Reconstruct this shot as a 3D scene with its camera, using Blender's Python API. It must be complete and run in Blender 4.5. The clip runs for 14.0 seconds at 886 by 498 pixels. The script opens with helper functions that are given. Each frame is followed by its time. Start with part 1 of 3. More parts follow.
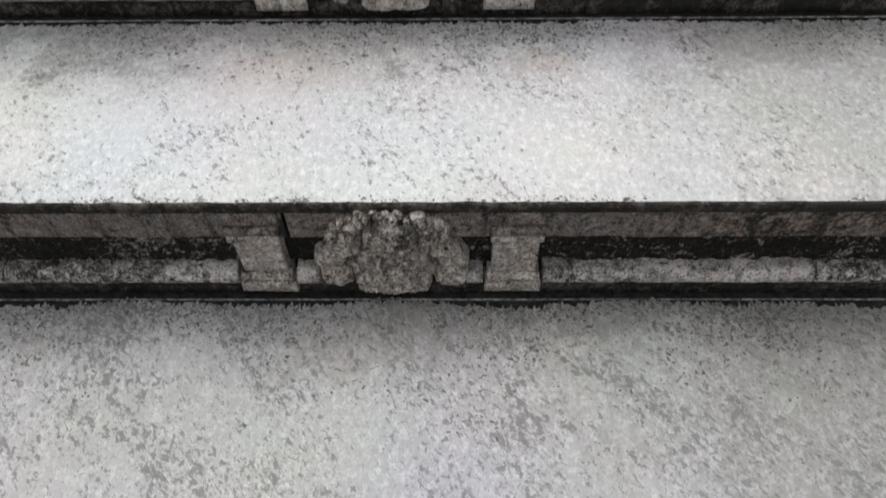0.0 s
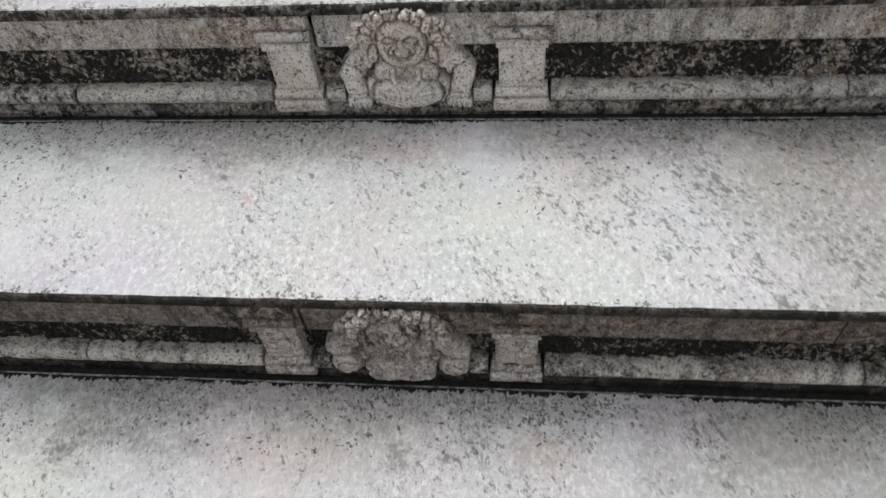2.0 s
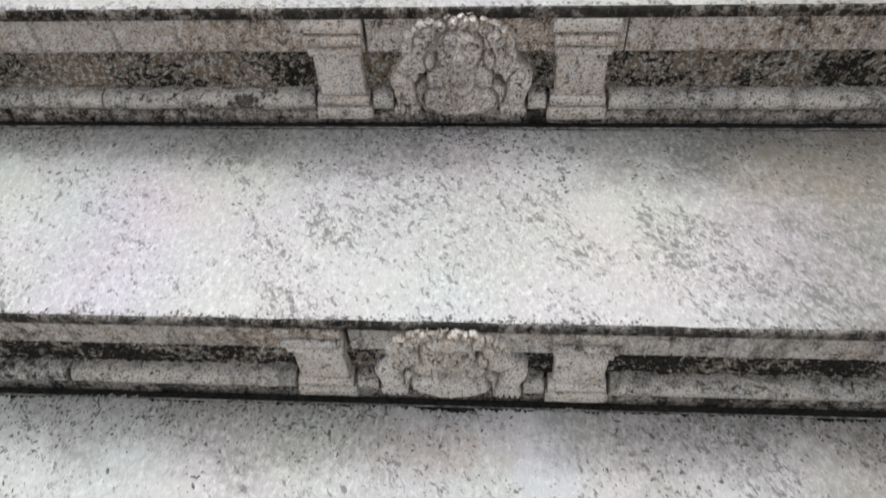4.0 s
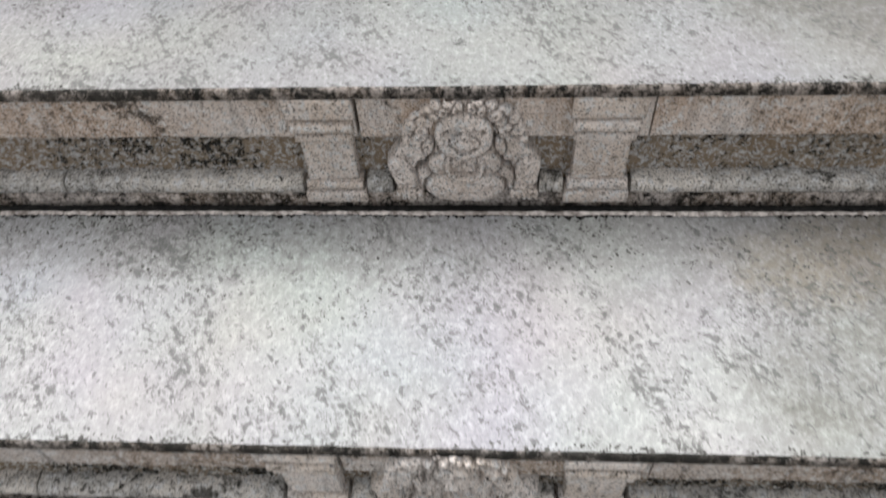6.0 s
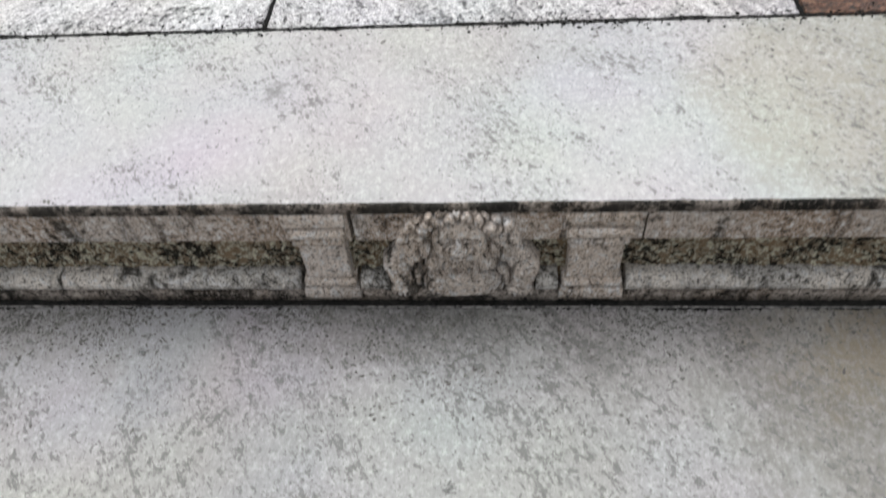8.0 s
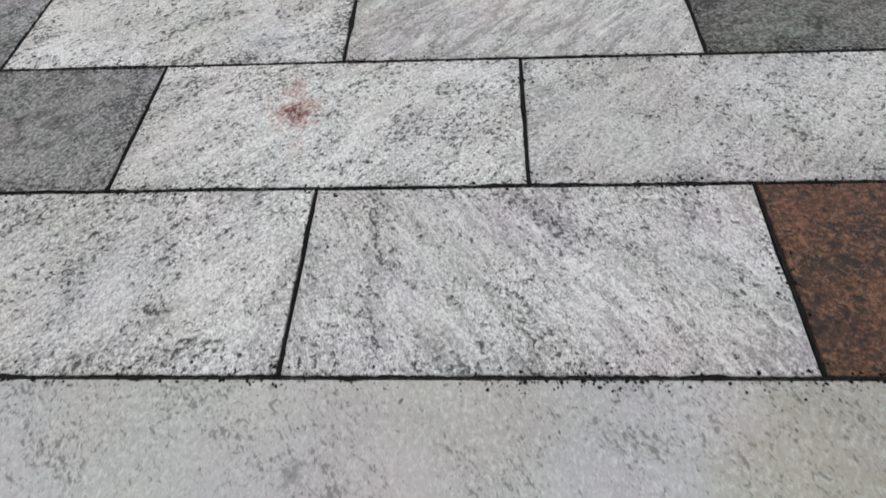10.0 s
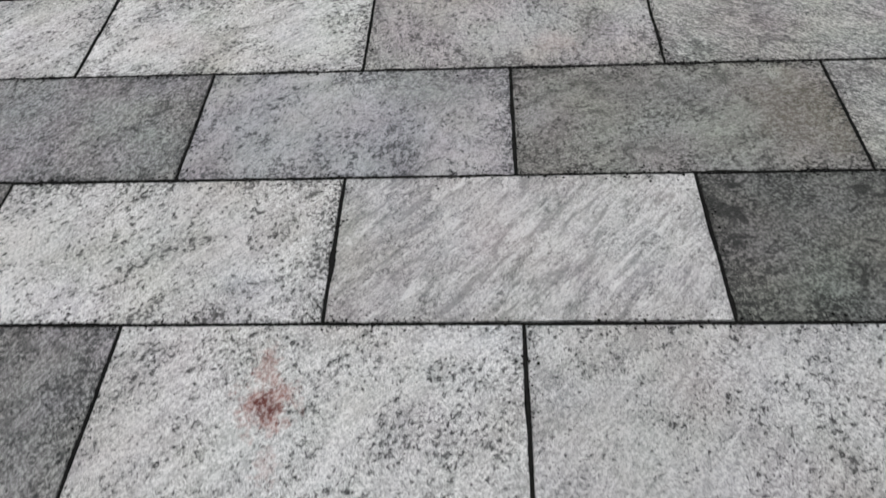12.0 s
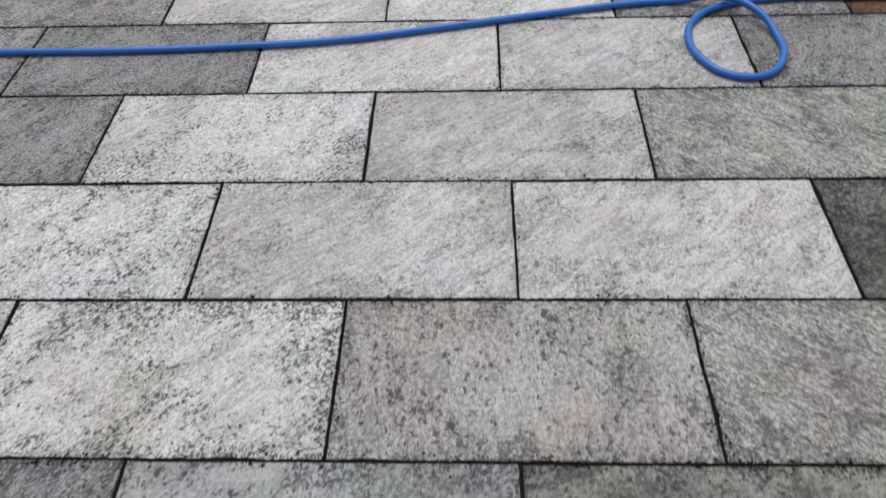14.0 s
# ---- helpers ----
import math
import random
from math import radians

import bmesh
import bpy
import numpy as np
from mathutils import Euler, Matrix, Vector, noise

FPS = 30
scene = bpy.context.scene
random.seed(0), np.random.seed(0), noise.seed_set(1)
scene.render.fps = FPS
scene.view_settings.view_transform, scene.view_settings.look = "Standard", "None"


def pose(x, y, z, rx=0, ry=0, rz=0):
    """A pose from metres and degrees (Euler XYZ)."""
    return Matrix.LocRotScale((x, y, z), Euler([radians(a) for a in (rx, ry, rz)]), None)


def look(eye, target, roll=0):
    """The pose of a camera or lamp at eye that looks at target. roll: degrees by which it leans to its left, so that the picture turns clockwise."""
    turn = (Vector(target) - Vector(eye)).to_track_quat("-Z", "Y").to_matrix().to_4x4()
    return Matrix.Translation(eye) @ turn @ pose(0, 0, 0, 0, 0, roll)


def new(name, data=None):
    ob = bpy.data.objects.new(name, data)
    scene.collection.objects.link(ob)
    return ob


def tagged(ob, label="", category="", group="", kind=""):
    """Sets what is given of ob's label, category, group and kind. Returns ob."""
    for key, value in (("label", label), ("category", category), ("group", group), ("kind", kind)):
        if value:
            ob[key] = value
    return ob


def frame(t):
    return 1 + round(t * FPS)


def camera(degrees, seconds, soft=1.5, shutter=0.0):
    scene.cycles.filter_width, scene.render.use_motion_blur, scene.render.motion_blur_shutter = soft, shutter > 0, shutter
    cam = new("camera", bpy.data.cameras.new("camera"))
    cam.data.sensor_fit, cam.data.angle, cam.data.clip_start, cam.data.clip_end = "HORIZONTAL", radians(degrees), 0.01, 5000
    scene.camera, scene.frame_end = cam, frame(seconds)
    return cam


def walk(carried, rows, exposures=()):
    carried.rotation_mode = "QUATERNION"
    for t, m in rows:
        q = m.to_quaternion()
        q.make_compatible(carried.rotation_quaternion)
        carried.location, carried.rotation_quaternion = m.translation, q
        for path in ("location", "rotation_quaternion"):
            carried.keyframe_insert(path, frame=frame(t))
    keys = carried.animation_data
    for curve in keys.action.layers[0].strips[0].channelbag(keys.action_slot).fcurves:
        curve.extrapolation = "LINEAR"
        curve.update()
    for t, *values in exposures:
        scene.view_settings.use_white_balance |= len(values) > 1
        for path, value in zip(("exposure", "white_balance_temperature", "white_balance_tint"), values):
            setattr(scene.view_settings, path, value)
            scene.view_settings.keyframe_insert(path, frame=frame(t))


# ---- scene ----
# ---- camera: seconds, eye (x, y, z), heading, tilt, lean
PATH = [
    (0.0, 0.0000, -0.4482, 0.7160, 1.302, -54.161, -1.141),
    (0.5, 0.0025, -0.4090, 0.7661, 2.190, -51.963, -2.475),
    (1.0, 0.0329, -0.2954, 0.7731, 5.789, -50.902, -5.505),
    (1.5, 0.0625, -0.1611, 0.8767, 8.619, -52.926, -6.753),
    (2.0, 0.0696, -0.1200, 0.9538, 9.570, -50.689, -6.579),
    (2.2, 0.0622, -0.0895, 0.9572, 9.747, -51.243, -5.880),
    (4.3, -0.0340, 0.2758, 1.1256, 5.372, -50.687, -4.121),
    (4.5, -0.0279, 0.3271, 1.1359, 5.428, -50.832, -4.672),
    (5.0, -0.0118, 0.4443, 1.2248, 6.522, -51.339, -5.839),
    (5.5, -0.0128, 0.5127, 1.2693, 7.283, -50.650, -4.892),
    (6.0, -0.0353, 0.6395, 1.2945, 5.649, -51.144, -4.162),
    (6.5, -0.0693, 0.7484, 1.3617, 2.117, -51.484, -2.190),
    (7.0, -0.0702, 0.8007, 1.4305, 1.210, -49.677, -2.461),
    (7.5, -0.0471, 0.9124, 1.4420, 3.831, -49.714, -4.103),
    (8.0, -0.0197, 1.0135, 1.5341, 6.437, -50.368, -5.250),
    (8.2, -0.0180, 1.0429, 1.5830, 5.371, -50.225, -4.281),
    (10.3, -0.0554, 1.4281, 1.8078, 4.916, -48.987, -4.293),
    (10.5, -0.0445, 1.4895, 1.8187, 5.063, -49.774, -4.512),
    (11.0, -0.0246, 1.6141, 1.9161, 7.183, -50.239, -6.069),
    (11.5, -0.0228, 1.6929, 1.9788, 5.886, -49.218, -4.113),
    (12.0, -0.0477, 1.8449, 2.0026, 5.042, -50.603, -4.471),
    (12.5, -0.0740, 2.0161, 2.1209, 2.983, -51.371, -4.634),
    (13.0, -0.0773, 2.1618, 2.1598, 2.728, -49.141, -4.821),
    (13.5, -0.0534, 2.4247, 2.1601, 4.028, -49.485, -5.606),
    (14.0, -0.0633, 2.6602, 2.1618, 3.513, -49.021, -2.853),
]
cam = camera(63.80, 14.0, soft=1.5, shutter=0.3)
EXPOSURES = [(0.0, 0.52), (1.0, 0.51), (1.5, 0.3), (2.2, 0.47), (4.3, 0.63), (5.0, 0.53), (5.5, 0.63), (6.0, 0.74), (6.5, 0.83), (7.2, 0.96), (8.0, 0.61), (8.2, 0.61), (9.3, 0.1), (10.3, -0.06), (11.0, -0.14), (12.0, -0.08), (14.0, 0.02)]
walk(cam, [(t, pose(x, y, z, 90 + tilt, 0, head) @ pose(0, 0, 0, 0, 0, lean))
           for t, x, y, z, head, tilt, lean in PATH], EXPOSURES)

# ---- light: a bright overcast sky, brightest beyond the head of the stair
SUN_ELEV, SUN_TURN = 69.0, -14.0
world = bpy.data.worlds.new("sky")
scene.world = world
world.use_nodes = True
wn, wl = world.node_tree.nodes, world.node_tree.links
wn.clear()
sky = wn.new("ShaderNodeTexSky")
sky.sky_type, sky.sun_disc = "NISHITA", False
sky.sun_elevation, sky.sun_rotation = radians(SUN_ELEV), radians(SUN_TURN)
sky.air_density, sky.dust_density, sky.ozone_density = 1.0, 5.0, 1.0
grey = wn.new("ShaderNodeHueSaturation")
grey.inputs["Saturation"].default_value = 0.1
bg = wn.new("ShaderNodeBackground")
bg.inputs["Strength"].default_value = 0.15
wo = wn.new("ShaderNodeOutputWorld")
wl.new(sky.outputs[0], grey.inputs["Color"])
wl.new(grey.outputs[0], bg.inputs["Color"])
wl.new(bg.outputs[0], wo.inputs["Surface"])
sun_data = bpy.data.lights.new("sun", "SUN")
sun_data.energy, sun_data.angle, sun_data.color = 0.75, radians(64), (1.0, 0.995, 0.985)
sun = new("sun", sun_data)
a, e = radians(SUN_TURN), radians(SUN_ELEV)
sun.matrix_world = look((20 * math.sin(a) * math.cos(e), 20 * math.cos(a) * math.cos(e), 20 * math.sin(e)), (0, 0, 0))


# ---- materials
class Nodes:
    """Short hand for building a node material."""

    def __init__(self, name):
        self.mat = bpy.data.materials.new(name)
        self.mat.use_nodes = True
        self.t = self.mat.node_tree
        self.t.nodes.clear()
        self.out = self.t.nodes.new("ShaderNodeOutputMaterial")
        self.bsdf = self.t.nodes.new("ShaderNodeBsdfPrincipled")
        self.t.links.new(self.bsdf.outputs[0], self.out.inputs["Surface"])

    def put(self, socket, value):
        if isinstance(value, bpy.types.NodeSocket):
            self.t.links.new(value, socket)
        else:
            socket.default_value = value

    def math(self, op, a, b=0.0, clamp=False):
        n = self.t.nodes.new("ShaderNodeMath")
        n.operation, n.use_clamp = op, clamp
        self.put(n.inputs[0], a)
        self.put(n.inputs[1], b)
        return n.outputs[0]

    def coords(self, spread=40.0):
        tc = self.t.nodes.new("ShaderNodeTexCoord")
        info = self.t.nodes.new("ShaderNodeObjectInfo")
        shift = self.t.nodes.new("ShaderNodeVectorMath")
        shift.operation = "MULTIPLY_ADD"
        self.put(shift.inputs[0], info.outputs["Random"])
        shift.inputs[1].default_value = (spread, spread * 0.7, spread * 0.3)
        self.put(shift.inputs[2], tc.outputs["Object"])
        self.plain, self.random = tc.outputs["Object"], info.outputs["Random"]
        return shift.outputs[0]

    def mapped(self, co, turn=0.0, scale=(1, 1, 1)):
        n = self.t.nodes.new("ShaderNodeMapping")
        self.put(n.inputs["Vector"], co)
        n.inputs["Rotation"].default_value = (0, 0, radians(-turn))
        m = self.t.nodes.new("ShaderNodeMapping")
        self.put(m.inputs["Vector"], n.outputs[0])
        m.inputs["Scale"].default_value = scale
        return m.outputs[0]

    def noise(self, co, scale, detail=2.0, rough=0.5, distort=0.0):
        n = self.t.nodes.new("ShaderNodeTexNoise")
        self.put(n.inputs["Vector"], co)
        n.inputs["Scale"].default_value, n.inputs["Detail"].default_value = scale, detail
        n.inputs["Roughness"].default_value, n.inputs["Distortion"].default_value = rough, distort
        return n.outputs["Fac"]

    def step(self, v, lo, hi, a=0.0, b=1.0):
        n = self.t.nodes.new("ShaderNodeMapRange")
        n.interpolation_type = "SMOOTHSTEP"
        self.put(n.inputs["Value"], v)
        for k, w in zip(("From Min", "From Max", "To Min", "To Max"), (lo, hi, a, b)):
            n.inputs[k].default_value = w
        return n.outputs[0]

    def mix(self, fac, a, b, mode="MIX"):
        n = self.t.nodes.new("ShaderNodeMix")
        n.data_type, n.blend_type = "RGBA", mode
        self.put(n.inputs[0], fac)
        self.put(n.inputs[6], a if isinstance(a, bpy.types.NodeSocket) else (*a, 1))
        self.put(n.inputs[7], b if isinstance(b, bpy.types.NodeSocket) else (*b, 1))
        return n.outputs[2]

    def bump(self, height, strength, distance):
        n = self.t.nodes.new("ShaderNodeBump")
        self.put(n.inputs["Height"], height)
        n.inputs["Strength"].default_value, n.inputs["Distance"].default_value = strength, distance
        self.t.links.new(n.outputs[0], self.bsdf.inputs["Normal"])

    def blot(self, co, at, radius, ragged=0.6):
        """A ragged spot round a place on the surface, from 0 to 1."""
        sub = self.t.nodes.new("ShaderNodeVectorMath")
        sub.operation = "SUBTRACT"
        self.put(sub.inputs[0], co)
        sub.inputs[1].default_value = (*at, 0)
        sc = self.t.nodes.new("ShaderNodeVectorMath")
        sc.operation = "MULTIPLY"
        self.put(sc.inputs[0], sub.outputs[0])
        rx, ry = radius if isinstance(radius, tuple) else (radius, radius)
        sc.inputs[1].default_value = (1 / rx, 1 / ry, 0)
        ln = self.t.nodes.new("ShaderNodeVectorMath")
        ln.operation = "LENGTH"
        self.put(ln.inputs[0], sc.outputs[0])
        if max(rx, ry) < 0.06:
            ragged *= 2.0
        wob = self.noise(co, 1.6 / min(rx, ry), 6, 0.75)
        d = self.math("ADD", ln.outputs["Value"], self.math("MULTIPLY", self.math("SUBTRACT", wob, 0.5), ragged * 4))
        return self.step(d, 0.35, 1.15, 1.0, 0.0)

    def done(self, colour, rough):
        self.put(self.bsdf.inputs["Base Color"], colour)
        self.put(self.bsdf.inputs["Roughness"], rough)
        if isinstance(rough, float) and rough > 0.8:
            self.bsdf.inputs["Specular IOR Level"].default_value = 0.12
        return self.mat


def granite(name, base, dark, light, turn=35.0, streak=2.4, flecks=0.5, mottle=0.5, blots=(), tint=(0.8, 0.785, 0.77), size=1.0, gloss=0.62, tone=0.1, spots=0.0, cleft=0.6, grime=0.3):
    """Riven granite or gneiss: grains and dark flecks that gather in bands along the grain (turn), lilac and buff clouds, stains."""
    n = Nodes(name)
    co = n.coords()
    al = n.mapped(co, turn, (1, streak, 1))
    weak = n.mapped(co, turn, (1, 1 + 0.3 * (streak - 1), 1))
    cloud = n.noise(co, 3.4, 4, 0.62)
    band = n.noise(al, 5.5, 6, 0.68, 1.1)
    zone = n.noise(weak, 10, 5, 0.66, 0.7)
    speck = n.noise(weak, 105 * size, 5, 0.78, 0.25)
    fleck = n.noise(weak, 66 * size, 4, 0.7, 0.4)
    fine = n.noise(co, 330 * size, 2, 0.65)
    ridge = n.noise(n.mapped(co, turn, (1, 5.0, 1)), 12, 7, 0.72, 0.8)
    c = n.mix(n.step(band, 0.38, 0.60), [v * (1 - 0.42 * mottle) for v in base], [min(1, v * (1 + 0.28 * mottle)) for v in base])
    c = n.mix(n.step(zone, 0.42, 0.62, 0.0, 0.45 * mottle), c, [v * 0.72 for v in base])
    c = n.mix(n.step(speck, 0.475, 0.565, 0, 0.92), c, light)
    c = n.mix(n.step(speck, 0.48, 0.40, 0, 0.55), c, [v * 0.5 for v in base])
    gather = n.math("ADD", n.math("MULTIPLY", n.math("SUBTRACT", band, 0.5), 0.35), n.math("MULTIPLY", n.math("SUBTRACT", zone, 0.5), 0.36))
    thick = n.math("ADD", fleck, gather)
    c = n.mix(n.math("MULTIPLY", n.step(thick, 0.405 + 0.05 * flecks, 0.365 + 0.05 * flecks), min(1, 0.55 + flecks)), c, dark)
    grit = n.math("ADD", fine, n.math("MULTIPLY", gather, 0.5))
    c = n.mix(n.step(grit, 0.45, 0.37, 0, 0.8), c, [(d + 0.1 * v) for d, v in zip(dark, base)])
    c = n.mix(n.step(fine, 0.58, 0.67, 0, 0.6), c, light)
    c = n.mix(n.step(cloud, 0.40, 0.66, 0.0, 0.8), c, tint, "MULTIPLY")
    c = n.mix(n.step(ridge, 0.50, 0.38, 0.0, 0.5 * cleft), c, [v * 0.4 for v in base])
    c = n.mix(n.step(ridge, 0.54, 0.63, 0.0, 0.45 * cleft), c, light)
    if spots:
        sp = n.math("ADD", n.noise(co, 17, 6, 0.7, 0.8), n.math("MULTIPLY", n.math("SUBTRACT", cloud, 0.5), -0.6))
        c = n.mix(n.step(sp, 0.42, 0.34, 0, min(0.85, spots * 1.5)), c, [v * 0.7 for v in dark])
    hues = n.t.nodes.new("ShaderNodeTexNoise")
    n.put(hues.inputs["Vector"], co)
    hues.inputs["Scale"].default_value, hues.inputs["Detail"].default_value = 5.5, 6.0
    c = n.mix(0.11, c, hues.outputs["Color"], "OVERLAY")
    tonal = n.math("ADD", n.math("MULTIPLY", n.random, 2 * tone), 1 - tone)
    hue = n.t.nodes.new("ShaderNodeHueSaturation")
    n.put(hue.inputs["Color"], c)
    n.put(hue.inputs["Value"], tonal)
    c = hue.outputs[0]
    for at, radius, colour, amount in blots:
        m = n.math("MULTIPLY", n.blot(n.plain, at, radius), n.step(speck, 0.44, 0.56, 1.0, 0.45))
        c = n.mix(n.math("MULTIPLY", m, amount), c, colour)
    # black lichen that grows in from the joints in ragged patches
    axes = n.t.nodes.new("ShaderNodeSeparateXYZ")
    n.put(axes.inputs[0], n.plain)
    rim = n.math("MAXIMUM", n.math("SUBTRACT", n.math("ABSOLUTE", axes.outputs[0]), 0.335), n.math("SUBTRACT", n.math("ABSOLUTE", axes.outputs[1]), 0.168))
    near = n.step(n.math("ADD", rim, n.math("MULTIPLY", n.math("SUBTRACT", zone, 0.5), 0.5)), -0.07, 0.02)
    crust = n.math("SUBTRACT", n.noise(co, 130, 5, 0.72, 0.4), n.math("MULTIPLY", near, 0.2))
    c = n.mix(n.step(crust, 0.335, 0.27, 0.0, grime), c, dark)
    h = n.math("ADD", n.math("MULTIPLY", speck, 1.2), n.math("MULTIPLY", band, 0.8))
    h = n.math("ADD", h, n.math("MULTIPLY", ridge, 2.6 * cleft))
    n.bump(n.math("ADD", h, n.math("MULTIPLY", fleck, 0.7)), 0.85, 0.007)
    return n.done(c, n.step(band, 0.3, 0.7, gloss - 0.08, gloss + 0.12))


def tread_granite(name, g, flecks, worn, blots):
    """Pale granite worn smooth by feet: faint soft grain, dark flecks that cluster in drifts, pink, blue and ochre clouds."""
    n = Nodes(name)
    co = n.coords()
    bent = n.mapped(co, 125, (1, 1.5, 1))
    cloud = n.noise(co, 3.2, 5, 0.62)
    cluster = n.noise(n.mapped(co, 125, (1, 1.9, 1)), 5.0, 7, 0.7, 0.7)
    fleck = n.noise(bent, 90, 4, 0.66, 0.3)
    mid = n.noise(n.mapped(co, 0, (1.5, 1, 1)), 95, 5, 0.72, 0.2)
    fine = n.noise(n.mapped(co, 0, (1.5, 1, 1)), 230, 3, 0.65)
    base = [g, g, g * 1.006]
    c = n.mix(n.step(mid, 0.36, 0.64), [v * 0.78 for v in base], [v * 1.14 for v in base])
    c = n.mix(n.step(fine, 0.38, 0.62, 0.55, 0.0), c, [v * 0.72 for v in base])
    c = n.mix(n.step(mid, 0.55, 0.64, 0.0, 0.4), c, [v * 1.4 for v in base])
    c = n.mix(n.step(cloud, 0.42, 0.66, 0.0, 0.75), c, (0.88, 0.875, 0.86), "MULTIPLY")
    rub = n.step(n.noise(co, 4.2, 5, 0.6, 0.6), 0.38, 0.62, 0.0, worn)
    c = n.mix(rub, c, [v * 1.03 for v in base])
    hues = n.t.nodes.new("ShaderNodeTexNoise")
    n.put(hues.inputs["Vector"], co)
    hues.inputs["Scale"].default_value, hues.inputs["Detail"].default_value = 5.0, 6.0
    c = n.mix(0.12, c, hues.outputs["Color"], "OVERLAY")
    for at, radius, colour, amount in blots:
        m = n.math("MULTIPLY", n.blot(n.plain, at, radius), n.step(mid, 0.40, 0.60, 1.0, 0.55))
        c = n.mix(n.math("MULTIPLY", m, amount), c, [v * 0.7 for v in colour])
    gather = n.math("SUBTRACT", cluster, 0.5)
    thick = n.math("ADD", fleck, n.math("MULTIPLY", gather, 0.5))
    c = n.mix(n.math("MULTIPLY", n.step(thick, 0.335 + 0.2 * flecks, 0.285 + 0.2 * flecks), 0.68), c, (0.075, 0.075, 0.072))
    grit = n.math("ADD", n.noise(bent, 150, 4, 0.7), n.math("MULTIPLY", gather, 0.5))
    c = n.mix(n.step(grit, 0.37 + 0.2 * flecks, 0.28 + 0.2 * flecks, 0.0, 0.55), c, (0.1, 0.1, 0.097))
    h = n.math("ADD", n.math("MULTIPLY", mid, 0.9), n.math("MULTIPLY", fleck, 0.6))
    n.bump(n.math("ADD", h, n.math("MULTIPLY", fine, 0.3)), 0.5, 0.004)
    return n.done(c, n.step(mid, 0.3, 0.7, 0.46, 0.64))


def weathered(name, stone, mould, amount=0.5, brown=(0.2, 0.15, 0.11), size=1.0, relief=0.5):
    """Old carved stone: grey, browned by water runs, spotted with black mould and pale lichen."""
    n = Nodes(name)
    co = n.coords(11.0)
    runs = n.noise(n.mapped(co, 0, (1, 1, 0.2)), 24 * size, 5, 0.7)
    patch = n.noise(co, 7.0, 5, 0.65)
    spots = n.noise(co, 60 * size, 6, 0.78, 0.4)
    fine = n.noise(co, 230 * size, 3, 0.7)
    c = n.mix(n.step(patch, 0.40, 0.60), stone, brown)
    c = n.mix(n.step(spots, 0.51, 0.60, 0.0, 0.85), c, [min(0.75, v * 1.8) for v in stone])
    c = n.mix(n.step(runs, 0.50, 0.62, 0.0, min(1, amount * 1.2)), c, mould)
    thick = n.math("ADD", spots, n.math("MULTIPLY", n.math("SUBTRACT", patch, 0.5), -0.35))
    c = n.mix(n.math("MULTIPLY", n.step(thick, 0.40 + 0.13 * amount, 0.33 + 0.1 * amount), min(1, 0.5 + amount * 0.7)), c, mould)
    c = n.mix(n.math("MULTIPLY", n.step(fine, 0.47, 0.38), 0.7), c, mould)
    c = n.mix(n.step(fine, 0.55, 0.63, 0.0, 0.5), c, [min(0.75, v * 1.7) for v in stone])
    bloom = n.math("ADD", n.noise(n.mapped(co, 0, (1, 1, 0.5)), 10, 7, 0.72, 0.6), n.math("MULTIPLY", n.math("SUBTRACT", spots, 0.5), -0.3))
    c = n.mix(n.step(bloom, 0.63 - 0.16 * amount, 0.70 - 0.14 * amount, 0.0, 0.85), c, [v * 1.7 for v in mould])
    pits = n.math("ADD", n.noise(co, 120 * size, 4, 0.7, 0.5), n.math("MULTIPLY", n.math("SUBTRACT", patch, 0.5), 0.3))
    c = n.mix(n.step(pits, 0.31 + 0.1 * amount, 0.26 + 0.1 * amount, 0.0, 0.9), c, mould)
    h = n.math("ADD", n.math("MULTIPLY", spots, 0.9), n.math("MULTIPLY", fine, 0.4))
    n.bump(n.math("ADD", h, n.step(pits, 0.40, 0.28, 0.0, -0.6)), min(1, relief * 1.6), 0.006)
    return n.done(c, 0.85)


def rubble(name, stone, mould, amount, tan):
    """Rough picked infill of small broken grit, black with mould in patches."""
    n = Nodes(name)
    co = n.coords(7.0)
    patch = n.noise(co, 9.0, 6, 0.7, 0.4)
    grit = n.noise(co, 120, 6, 0.78, 0.6)
    tone = n.noise(co, 150, 5, 0.75, 0.3)
    c = n.mix(n.step(patch, 0.42, 0.60), stone, tan)
    c = n.mix(n.step(tone, 0.48, 0.58, 0.0, 0.9), n.mix(1.0, c, (0.55, 0.51, 0.46), "MULTIPLY"), [min(0.8, v * 1.6) for v in stone])
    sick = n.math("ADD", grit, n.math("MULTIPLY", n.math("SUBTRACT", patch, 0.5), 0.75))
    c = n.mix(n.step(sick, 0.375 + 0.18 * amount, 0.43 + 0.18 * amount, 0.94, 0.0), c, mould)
    n.bump(n.math("ADD", grit, n.math("MULTIPLY", tone, 0.6)), 1.0, 0.009)
    return n.done(c, 0.95)


def plain_stone(name, colour, dark, size=1.0):
    n = Nodes(name)
    co = n.coords(9.0)
    a = n.noise(co, 60 * size, 5, 0.7)
    b = n.noise(co, 5 * size, 4, 0.6)
    c = n.mix(n.step(a, 0.35, 0.65), dark, colour)
    c = n.mix(n.step(b, 0.4, 0.65, 0, 0.5), c, dark)
    n.bump(a, 0.6, 0.004)
    return n.done(c, 0.9)


